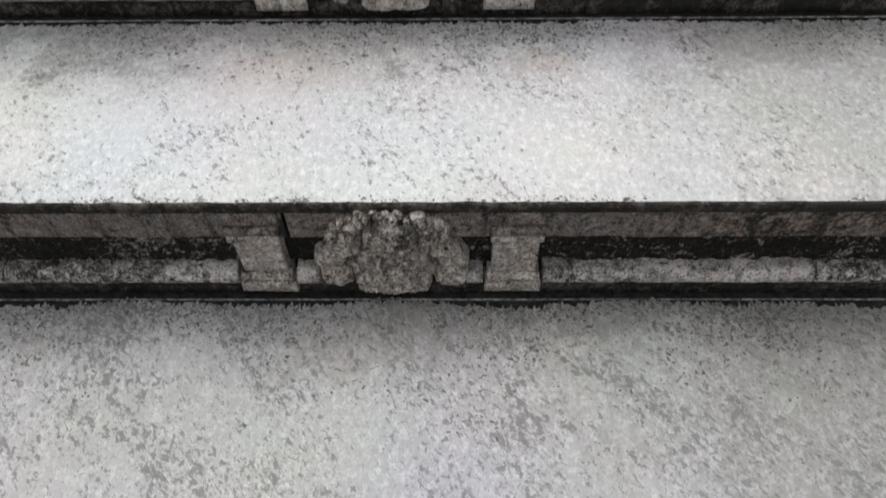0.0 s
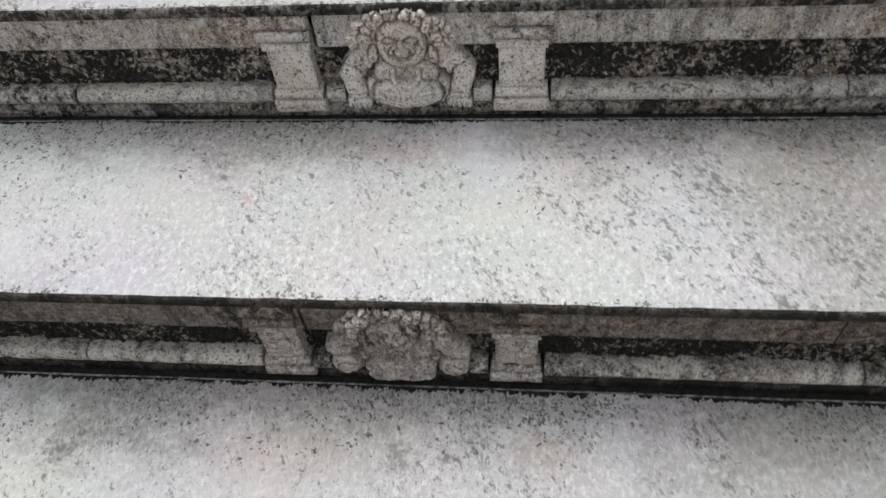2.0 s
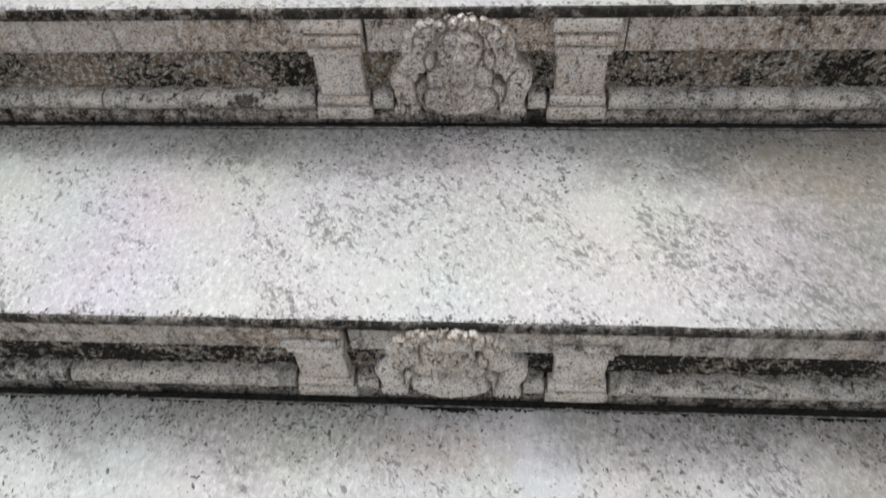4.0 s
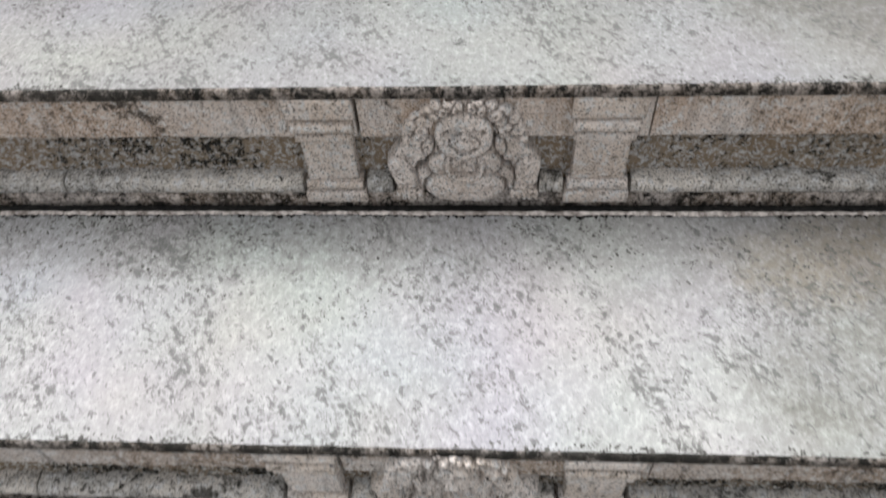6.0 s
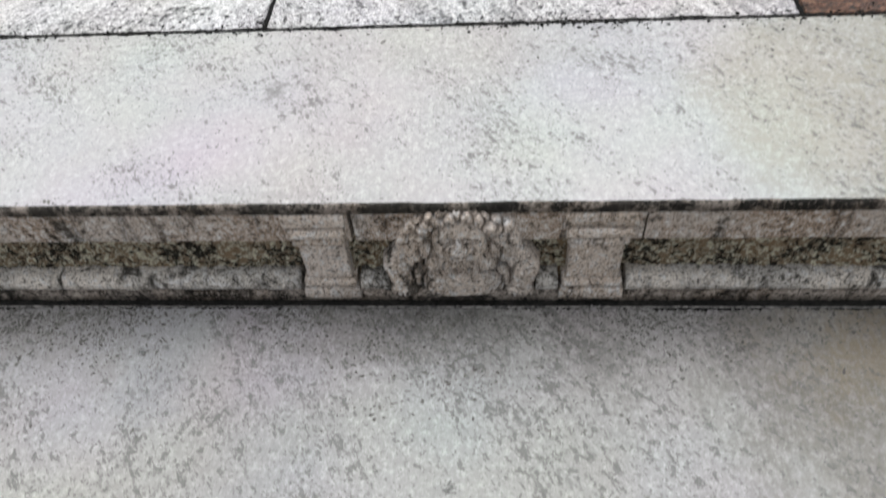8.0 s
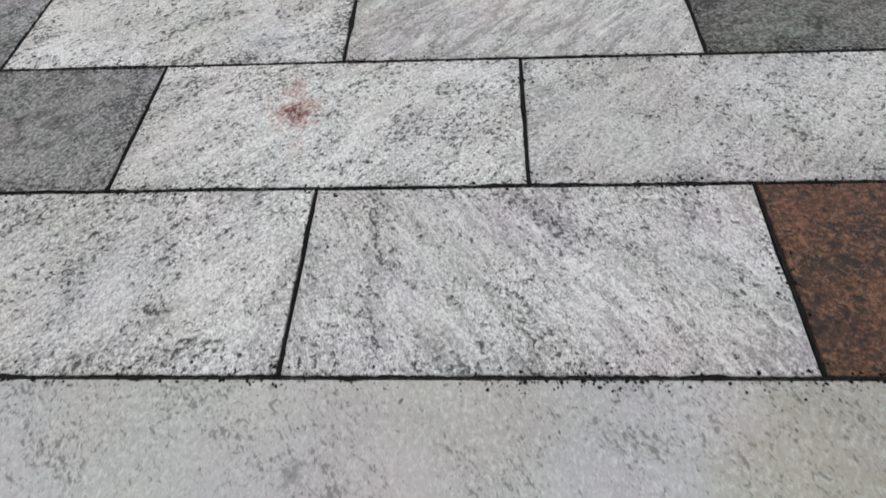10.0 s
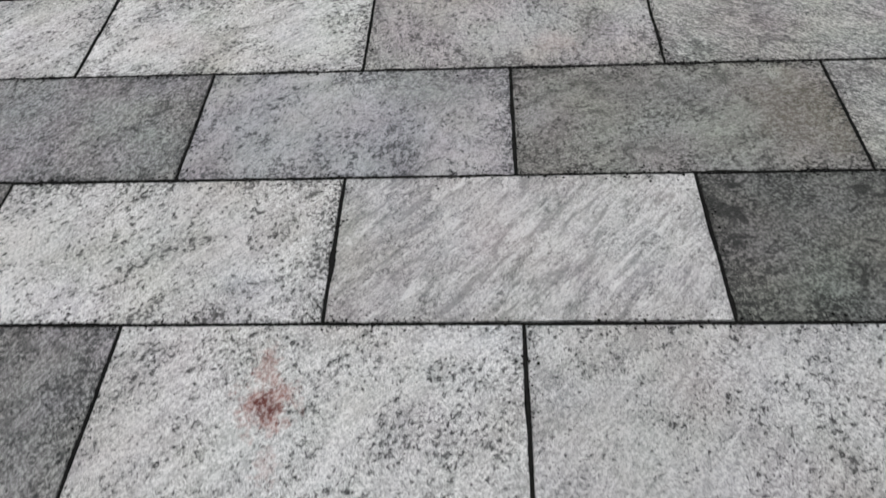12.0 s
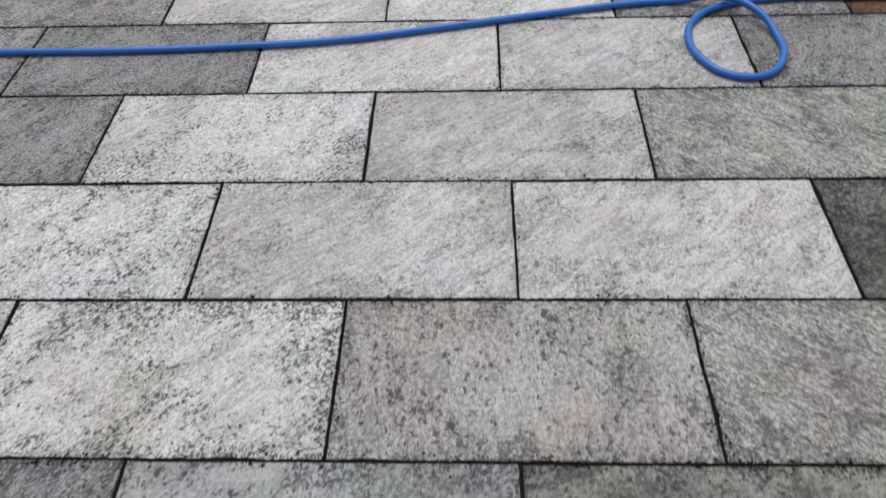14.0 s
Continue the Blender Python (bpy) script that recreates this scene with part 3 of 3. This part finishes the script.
    for i in range(3 if k in (2, 5) else 1):
        cut_arc(0, belly_z + 0.018 - 0.006 * i, 0.044, 0.0255, 215, 325, 0.0013, 0.0045)
    if fists:
        cushion(0, 0.0185, 0.0420, 0.0085, 0.0300, 0.006, power=2.4, cut=0.007)
    # necklace: a rolled loop hanging over the chest
    wide, low = (0.0185, 0.022) if k == 4 else (0.0160, 0.018)
    loop = np.hypot(X / wide, (Z - 0.0690) / low)
    raise_to(np.where(Z < 0.078, 0.0028 - np.abs(loop - 1) * wide, -1.0), 0.0315, 0.0028, 0.0018, 0.006)
    # head
    for s in (-1, 1):
        cushion(s * (face_w + 0.0055), hz - 0.018, 0.0058, 0.0125, 0.0265, 0.0045, s * 8)
        cut_line((s * (face_w + 0.0055), hz - 0.024), (s * (face_w + 0.0055), hz - 0.023), 0.0028, 0.006)
    cushion(0, hz - 0.002, face_w * 0.93, face_h * 0.94, 0.0320, 0.010, power=2.3, moat=0.0030, cut=0.018)
    for s in (-1, 1):
        cut_arc(s * 0.0125, hz + 0.0005, 0.0105, 0.0085, 25, 155, 0.0018, 0.0050)
        cut_arc(s * 0.0125, hz + 0.0060, 0.0095, 0.0065, 200, 340, 0.0014, 0.0040)
        cut_line((s * 0.0085, hz + 0.0025), (s * 0.0165, hz + 0.0030), 0.0022, 0.0040)
        cut_arc(s * 0.0090, hz - 0.0100, 0.0075, 0.0080, 75 if s > 0 else 105, -60 if s > 0 else 240, 0.0014, 0.0035)
    cushion(0, hz - 0.0015, 0.0042, 0.0090, 0.0360, 0.004, moat=0.0012, cut=0.003)
    cushion(0, hz - 0.0085, 0.0088, 0.0045, 0.0368, 0.004, moat=0.0014, cut=0.005)
    cut_arc(0, hz - 0.0125, 0.0140, 0.0070, 200, 340, 0.0017, 0.0065)
    cut_arc(0, hz - 0.0185, 0.0090, 0.0050, 210, 330, 0.0014, 0.0035)
    # centuries of rain: soften, then roughen and pit
    for _ in range(1 + int(decay)):
        P = np.pad(H, 1, mode="edge")
        S = (P[:-2, 1:-1] + P[2:, 1:-1] + P[1:-1, :-2] + P[1:-1, 2:] + 4 * H) / 8
        H = np.where(H > 0.004, S, H)
    stone = H > 0.003
    H = np.where(H > 0.0215, 0.0215 + (H - 0.0215) * depth, H)
    rough = lattice(X0, Z0, 0.011, rng) * 0.0010 + lattice(X0, Z0, 0.0045, rng) * 0.0008 * decay + lattice(X0, Z0, 0.0021, rng) * 0.0007 * decay
    pits = np.maximum(0, lattice(X0, Z0, 0.0034, rng) - 0.35) * 0.0042 * decay
    H = np.where(stone, np.maximum(H + rough - pits, 0.0005), H)
    verts = np.stack([cx + X0, y - H, z0 + Z0 + 0.003], -1).reshape(-1, 3)
    keep = np.zeros((nx - 1, nz - 1), bool)
    for da in (0, 1):
        for db in (0, 1):
            keep |= stone[da:nx - 1 + da, db:nz - 1 + db]
    a, b = np.nonzero(keep)
    quads = np.stack([a * nz + b, (a + 1) * nz + b, (a + 1) * nz + b + 1, a * nz + b + 1], -1)
    used, flat = np.unique(quads, return_inverse=True)
    return mesh_of("relief", verts[used].tolist(), flat.reshape(-1, 4).tolist(), figure_mats[k], True)


def pilaster(k, step, cx, w, y, z0, top):
    """A short pillar, worn: plinth and round band at the foot, plain shaft, stepped cap."""
    def course(name, dz0, dz1, grow, out, mat, parent, belly, label=""):
        """One course of the pillar; belly rounds its front."""
        a, b, mid, half = z0 + dz0, z0 + dz1, z0 + (dz0 + dz1) / 2, (dz1 - dz0) / 2
        front = [(y + out + belly * (1 - math.sqrt(1 - min(1, abs(f)) ** 2 * 0.96)), mid - half * f) for f in (1, 0.92, 0.7, 0.35, 0, -0.35, -0.7, -0.92, -1)]
        return part(name, swept(name, [(y + 0.045, b)] + front[::-1] + [(y + 0.045, a)], span(cx - w / 2 - grow, cx + w / 2 + grow, 0.005), mat, 0.0011, k * 5.0 + cx * 40), parent, label)

    shaft = course("pilaster", 0.0445, 0.1035, 0.0, 0.0055, figure_mats[k], step, 0.0008, "short plain pilaster shaft")
    for name, dz0, dz1, grow, out, belly in (("plinth", 0.012, 0.0290, 0.007, -0.002, 0.002), ("base_band", 0.0305, 0.0440, 0.0045, 0.0, 0.006),
                                             ("neck_band", 0.1045, 0.1160, 0.003, -0.0005, 0.004), ("cap_band", 0.1195, 0.1330, 0.0055, -0.0040, 0.005),
                                             ("abacus", 0.1370, top - 0.0132, 0.008, -0.0015, 0.002)):
        course(name, dz0, dz1, grow, out, carved_mats[k] if dz0 > 0.11 and k < 3 else figure_mats[k], shaft, belly)


def torus_profile(y, z0):
    pts = []
    for i in range(11):
        a = radians(100 + 165 * i / 10)
        pts.append((y + 0.012 + 0.0125 * math.cos(a), z0 + 0.0335 + 0.0120 * math.sin(a)))
    return [(y + 0.05, z0 + 0.0455)] + pts + [(y + 0.05, z0 + 0.0215)]


def stone_step(k):
    y, z0, z1 = EDGE_Y[k], TOP_Z[k], TOP_Z[k + 1]
    top = z1 - z0
    look_words = ("blackened", "blackened", "mould-spotted", "grey weathered", "pale brown", "pale brown")[k]
    step = thing("stone_step", f"{look_words} granite stair step with a carved dwarf riser", "stair step", "steps of the stair", at=(0, 0, 0))
    back = EDGE_Y[k + 1] + 0.06 if k < 5 else FLOOR_Y - 0.004
    part("tread", tread_mesh(k, y, back, z1), step, "light grey speckled granite tread")
    part("core", box_mesh("core", -HALF + 0.01, HALF - 0.01, y + 0.045, back + 0.0, z0 - 0.02, z1 - 0.0135, carved_mats[k], 0), step)
    # fascia stones under the tread
    rnd = random.Random(70 + k)
    joints = [-HALF + 0.002, -1.12 + rnd.uniform(-0.1, 0.1), -0.62 + rnd.uniform(-0.09, 0.09), PILASTERS[k][0][0] + 0.037]
    joints += [PILASTERS[k][1][0] + 0.045] if k >= 3 else []
    joints += [0.52 + rnd.uniform(-0.12, 0.1), 1.05 + rnd.uniform(-0.1, 0.1), HALF - 0.002]
    crack = joints[3]
    for a, b in zip(joints, joints[1:]):
        yy = y + 0.0045 + rnd.uniform(-0.0008, 0.0012)
        prof = [(yy + 0.045, z1 - 0.0127), (yy, z1 - 0.0127), (yy, z0 + 0.111), (yy + 0.0025, z0 + 0.1075), (yy + 0.045, z0 + 0.1075)]
        part("fascia_stone", swept("fascia_stone", prof, span(a + (0.003 if abs(a - crack) < 0.001 else 0.001), b - (0.0015 if abs(b - crack) < 0.001 else 0.001), 0.012), carved_mats[k], 0.0011, k * 3.0, False), step)
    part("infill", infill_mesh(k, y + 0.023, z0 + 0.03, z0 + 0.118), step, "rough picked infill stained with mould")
    # rounded moulding, broken by the pilasters
    (lx, lw), (rx, rw) = PILASTERS[k]
    cuts = [-HALF + 0.002, -1.05 + rnd.uniform(-0.1, 0.1), -0.5 + rnd.uniform(-0.08, 0.08), lx - lw / 2 - 0.008]
    runs = list(zip(cuts, cuts[1:]))
    runs += [(lx + lw / 2 + 0.008, FIGURES[k] - 0.082), (FIGURES[k] + 0.082, rx - rw / 2 - 0.008)]
    cuts = [rx + rw / 2 + 0.008, 0.48 + rnd.uniform(-0.08, 0.08), 1.02 + rnd.uniform(-0.1, 0.1), HALF - 0.002]
    runs += list(zip(cuts, cuts[1:]))
    for a, b in runs:
        part("round_moulding", swept("round_moulding", torus_profile(y, z0), span(a + 0.0012, b - 0.0012, 0.008), mould_mats[k], 0.0014, k * 2.0), step)
    # hollow under the moulding; its shade is in the colour
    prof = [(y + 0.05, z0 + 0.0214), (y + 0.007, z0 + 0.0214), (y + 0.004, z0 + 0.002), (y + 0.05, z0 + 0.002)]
    part("hollow", swept("hollow", prof, span(-HALF + 0.002, HALF - 0.002, 0.02), hollow_mats[k], 0.001, k), step, "mouldy hollow with painted shade under the moulding")
    for cx, w in PILASTERS[k]:
        pilaster(k, step, cx, w, y, z0, top)
    part("relief_figure", relief_mesh(k, FIGURES[k], y + 0.0235, z0), step, "crouching dwarf figure carved in worn stone")
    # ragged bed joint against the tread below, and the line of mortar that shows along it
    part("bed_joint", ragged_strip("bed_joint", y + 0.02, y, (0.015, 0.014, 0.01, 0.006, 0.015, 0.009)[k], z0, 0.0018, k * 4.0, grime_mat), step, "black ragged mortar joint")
    if k == 4:
        part("mortar_line", ragged_strip("mortar_line", y - 0.0085, y - 0.0085, 0.0046, z0 + 0.002, 0.0028, 33.0, pale_mortar), step, "crumbling pale mortar line")
    else:
        part("mortar_line", ragged_strip("mortar_line", y - 0.0065, y - 0.0065, 0.0012, z0 + 0.002, 0.0016, k * 6.0, dull_mortar), step)
    return step


def ragged_strip(name, y_back, y, wide, z0, rise, seed, mat):
    """A thin smear of mortar or grime along a joint; its front edge wanders and breaks."""
    verts, faces = [], []
    xs = span(-1.0, 1.0, 0.0016)
    for x in xs:
        d = wide * (0.7 + 0.7 * noise.noise(Vector((x * 7, seed, 0))) + 0.4 * noise.noise(Vector((x * 38, seed, 3))) + 0.4 * noise.noise(Vector((x * 130, seed, 5))) + 0.5 * noise.noise(Vector((x * 330, seed, 8))))
        d = max(0.0002, d)
        h = rise * (0.8 + 0.6 * noise.noise(Vector((x * 60, seed, 7))))
        verts += [(x, y - d, z0 + 0.0003), (x, y - d * 0.7, z0 + h * 0.7), (x, y_back + 0.001, z0 + h)]
    for i in range(len(xs) - 1):
        faces += [(3 * i, 3 * i + 3, 3 * i + 4, 3 * i + 1), (3 * i + 1, 3 * i + 4, 3 * i + 5, 3 * i + 2)]
    return mesh_of(name, verts, faces, mat)


def mould_flakes(k, y0, y1, z, clumps, seed):
    """Thin ragged scabs of black mould and grit lying on a tread in clumps, thickest in the unswept back of it."""
    rnd = random.Random(seed)
    verts, faces = [], []
    for _ in range(clumps):
        cx = rnd.uniform(-0.95, 0.95)
        back = min(rnd.expovariate(1 / 0.03), y1 - y0 - 0.02)
        kind = rnd.random()
        cy = y1 - 0.003 - back if kind < 0.74 else y0 + 0.005
        if noise.noise(Vector((cx * 5, cy * 8, seed))) < rnd.uniform(-0.4, 0.25):
            continue
        spread = 0.002 + (0.0015 if kind >= 0.74 else min(rnd.expovariate(1 / 0.006), 0.022))
        for _ in range(int(5 + spread * rnd.uniform(200, 700))):
            x, y = rnd.gauss(cx, spread * 1.5), rnd.gauss(cy, spread)
            if not y0 + 0.0046 < y < y1 - 0.001:
                continue
            r = 0.0005 + min(rnd.expovariate(1 / 0.0005), 0.0015)
            m, base, long, t = rnd.randint(6, 8), len(verts), rnd.uniform(1.0, 2.2), rnd.gauss(2.2, 0.9)
            verts.append((x, y, z + 0.0005))
            for i in range(m):
                a = 6.2832 * i / m
                q = r * rnd.uniform(0.3, 1.45)
                u, v = q * long * math.cos(a), q * math.sin(a)
                verts.append((x + u * math.cos(t) - v * math.sin(t), y + u * math.sin(t) + v * math.cos(t), z + 0.0001))
            faces += [(base, base + 1 + i, base + 1 + (i + 1) % m) for i in range(m)]
    ob = new("mould_flakes", mesh_of("mould_flakes", verts, faces, flake_mat))
    return tagged(ob, "scabs of black mould and grit on the tread", "mould", kind="stuff")


for k in range(6):
    stone_step(k)
    mould_flakes(k, EDGE_Y[k], EDGE_Y[k + 1] if k < 5 else FLOOR_Y, TOP_Z[k + 1], (1300, 1100, 1400, 1200, 2400, 120)[k], 20 + k)
mould_flakes(-1, -0.30, 0.0, 0.0, 3400, 19)
foot = thing("foot_slab", "light grey speckled granite landing at the foot of the stair", "landing", kind="structure")
part("tread", tread_mesh(-1, -0.42, 0.06, 0.0), foot)
part("core", box_mesh("core", -HALF + 0.01, HALF - 0.01, -0.38, 0.06, -0.168, -0.0135, carved_mats[0], 0), foot)

# ---- ground and terrace
tagged(new("ground", mesh_of("ground", [(-400, -400, -0.17), (400, -400, -0.17), (400, 400, -0.17), (-400, 400, -0.17)], [(0, 1, 2, 3)], earth_mat)),
       "bare trodden earth round the stair", "ground", kind="structure")
floor = thing("floor", "terrace paved with grey granite slabs in running bond", "paving", kind="structure")
part("bed", box_mesh("bed", -4.37, 4.07, 1.812, 6.59, FLOOR_Z - 0.04, FLOOR_Z - 0.0042, joint_mat, 0), floor, "dark joint bed under the slabs")
terrace_wall = new("wall_terrace", box_mesh("wall_terrace", -4.365, 4.065, 1.8045, 6.585, -0.169, FLOOR_Z - 0.0405, carved_mats[3], 0.004))
tagged(terrace_wall, "weathered grey stone wall that carries the terrace", "wall", kind="structure")

PITCH_X, PITCH_Y, GAP = 0.677, 0.3422, 0.0062
TONES = {(0, -1): "light", (0, 0): "pale", (0, 1): "brown", (0, 2): "brown", (0, -2): "light",
         (1, -2): "mid", (1, -1): "stained", (1, 0): "light", (1, 1): "light",
         (2, -2): "mid", (2, -1): "white", (2, 0): "streak", (2, 1): "dark",
         (3, -2): "mid", (3, -1): "blue", (3, 0): "green", (3, 1): "cross",
         (4, -2): "light", (4, -1): "white", (4, 0): "pink", (4, 1): "cross",
         (5, -2): "light", (5, -1): "smooth", (5, 0): "smooth", (5, 1): "dark",
         (6, -2): "mid", (6, -1): "light", (6, 0): "smooth", (6, 1): "cross",
         (7, -3): "mid", (7, -2): "mid", (7, -1): "smooth", (7, 0): "smooth", (7, 1): "mid",
         (8, -2): "mid", (8, -1): "smooth", (8, 0): "smooth", (8, 1): "mid", (8, 2): "brown"}


def slab_mesh(seed, mat):
    """A sawn slab with slightly worn, uneven edges, its middle at the origin and its top at z = 0."""
    w, d = (PITCH_X - GAP) / 2, (PITCH_Y - GAP) / 2
    rim = []
    for (ax, ay), (bx, by), n in (((-w, -d), (w, -d), 14), ((w, -d), (w, d), 7), ((w, d), (-w, d), 14), ((-w, d), (-w, -d), 7)):
        for i in range(n):
            rim.append((ax + (bx - ax) * i / n, ay + (by - ay) * i / n))
    verts = []
    for inset, z in ((0.0, -0.03), (0.0, -0.002), (0.0006, -0.0007), (0.002, 0.0)):
        for x, y in rim:
            nud = 0.0018 * noise.noise(Vector((x * 23, y * 23, seed * 3.7))) + 0.003 * max(0, noise.noise(Vector((x * 61, y * 61, seed))) - 0.2)
            m = 1 - (inset + nud) / d
            verts.append((x * (1 - (inset + nud) / w), y * m, z))
    k = len(rim)
    faces = [tuple(3 * k + i for i in range(k))]
    for r in range(3):
        for i in range(k):
            a, b = r * k + i, r * k + (i + 1) % k
            faces.append((a, b, b + k, a + k))
    return mesh_of("slab", verts, faces, mat)


slab_meshes = {(s, tone): slab_mesh(s + 1, mat) for s in range(3) for tone, mat in slab_mats.items()}
rnd = random.Random(5)
for r in range(14):
    x_start = (-0.316 if r % 2 == 0 else 0.018) + {5: 0.012, 7: -0.003}.get(r, 0.0)
    for c in range(-6, 6):
        tone = TONES.get((r, c)) or rnd.choice(["light", "light", "mid", "light", "white", "streak", "mid", "green"])
        ob = part("slab", slab_meshes[(rnd.randrange(3), tone)], floor)
        jx, jy = (0, 0) if tone == "stained" else (rnd.uniform(-0.0012, 0.0012), rnd.uniform(-0.0012, 0.0012))
        ob.location = (x_start + PITCH_X * (c + 0.5) + jx, FLOOR_Y + PITCH_Y * (r + 0.5) + jy, FLOOR_Z + rnd.uniform(-0.0005, 0.0005))
        ob.rotation_euler = (0, 0, radians(rnd.uniform(-0.15, 0.15)))
for r in range(14):  # half slabs that finish the rows
    ob = part("slab", slab_meshes[(r % 3, "mid" if r % 4 else "light")], floor)
    ob.scale = (0.49, 1, 1)
    ob.location = (3.913 if r % 2 == 0 else -4.211, FLOOR_Y + PITCH_Y * (r + 0.5), FLOOR_Z)

# black dirt that has crept out of the joints over the slabs' edges
verts, faces = [], []


def dirt_run(p, q, seed):
    """A ragged line of dirt from p to q; it widens and thins along its way."""
    n_step = max(2, int((Vector(q) - Vector(p)).length / 0.003))
    side = Vector((-(q[1] - p[1]), q[0] - p[0])).normalized()
    start = len(verts)
    for i in range(n_step + 1):
        x, y = p[0] + (q[0] - p[0]) * i / n_step, p[1] + (q[1] - p[1]) * i / n_step
        for sgn in (-1, 1):
            v = Vector((x * 11, y * 11, seed + sgn * 3.0))
            w = 0.0020 + 0.0018 * noise.noise(v * 12) + 0.0014 * noise.noise(v * 4.5) + 0.0065 * max(0, noise.noise(v) - 0.12)
            w = max(0.0006, w)
            verts.append((x + side.x * w * sgn, y + side.y * w * sgn, FLOOR_Z + 0.0008))
    for i in range(n_step):
        a = start + 2 * i
        faces.append((a, a + 2, a + 3, a + 1))


for r in range(10):
    y = FLOOR_Y + PITCH_Y * r
    dirt_run((-2.0, y), (2.0, y), r * 1.7)
    x_start = (-0.316 if r % 2 == 0 else 0.018) + {5: 0.012, 7: -0.003}.get(r, 0.0)
    for c in range(-2, 4):
        x = x_start + PITCH_X * c
        dirt_run((x, y + 0.001), (x, y + PITCH_Y - 0.001), 50 + r * 3.1 + c)
grit_rnd = random.Random(77)


def crumbs(p, q, count):
    """Black crumbs of moss and grit strewn beside a joint, in patches."""
    for _ in range(count):
        f = grit_rnd.random()
        x, y = p[0] + (q[0] - p[0]) * f, p[1] + (q[1] - p[1]) * f
        if noise.noise(Vector((x * 6, y * 6, 3.0))) < grit_rnd.uniform(-0.3, 0.4):
            continue
        off = grit_rnd.choice((-1, 1)) * (0.004 + min(grit_rnd.expovariate(1 / 0.006), 0.03))
        x, y = (x + off, y) if p[0] == q[0] else (x, y + off)
        r, base, m = 0.0006 + min(grit_rnd.expovariate(1 / 0.0008), 0.0026), len(verts), 6
        verts.append((x, y, FLOOR_Z + 0.0018))
        for i in range(m):
            w = r * grit_rnd.uniform(0.4, 1.4)
            verts.append((x + w * math.cos(i * math.tau / m), y + w * math.sin(i * math.tau / m), FLOOR_Z + 0.0007))
        faces.extend((base, base + 1 + i, base + 1 + (i + 1) % m) for i in range(m))


for r in range(9):
    y = FLOOR_Y + PITCH_Y * r
    crumbs((-1.5, y), (1.5, y), 2600)
    x_start = (-0.316 if r % 2 == 0 else 0.018) + {5: 0.012, 7: -0.003}.get(r, 0.0)
    for c in range(-1, 3):
        crumbs((x_start + PITCH_X * c, y), (x_start + PITCH_X * c, y + PITCH_Y), 240)
dirt = part("joint_dirt", mesh_of("joint_dirt", verts, faces, joint_mat), floor, "black dirt creeping from the joints")
tagged(dirt, kind="stuff")

# ---- garden hose on the terrace
n = Nodes("blue_hose_plastic")
co = n.coords(3.0)
hose_mat = n.done(n.mix(n.noise(co, 30, 4, 0.6), (0.005, 0.085, 0.36), (0.009, 0.125, 0.46)), 0.38)
HOSE = [(-3.2, 4.36), (-2.3, 4.39), (-1.43, 4.416), (-1.06, 4.415), (-0.767, 4.427), (-0.443, 4.453), (-0.118, 4.515), (0.216, 4.584), (0.42, 4.621),
        (0.557, 4.633), (0.669, 4.612), (0.752, 4.541), (0.795, 4.444), (0.780, 4.333), (0.715, 4.26), (0.629, 4.26),
        (0.564, 4.333), (0.549, 4.444), (0.592, 4.541), (0.68, 4.602), (0.80, 4.632), (1.05, 4.64), (1.6, 4.62), (2.3, 4.7)]
curve = bpy.data.curves.new("garden_hose", "CURVE")
curve.dimensions, curve.bevel_depth, curve.bevel_resolution, curve.resolution_u = "3D", 0.0102, 5, 12
line = curve.splines.new("BEZIER")
line.bezier_points.add(len(HOSE) - 1)
for i, (x, y) in enumerate(HOSE):
    lift = 0.024 if i in (10, 11) else 0.0
    bp = line.bezier_points[i]
    bp.co = (x * 0.989, y - 0.019, FLOOR_Z + 0.0106 + lift)
    bp.handle_left_type = bp.handle_right_type = "AUTO"
curve.use_fill_caps = True
curve.materials.append(hose_mat)
tmp = bpy.data.objects.new("hose_path", curve)
hose_mesh = bpy.data.meshes.new_from_object(tmp)
bpy.data.objects.remove(tmp)
tagged(new("garden_hose", hose_mesh), "bright blue plastic garden hose looped on the paving", "hose")
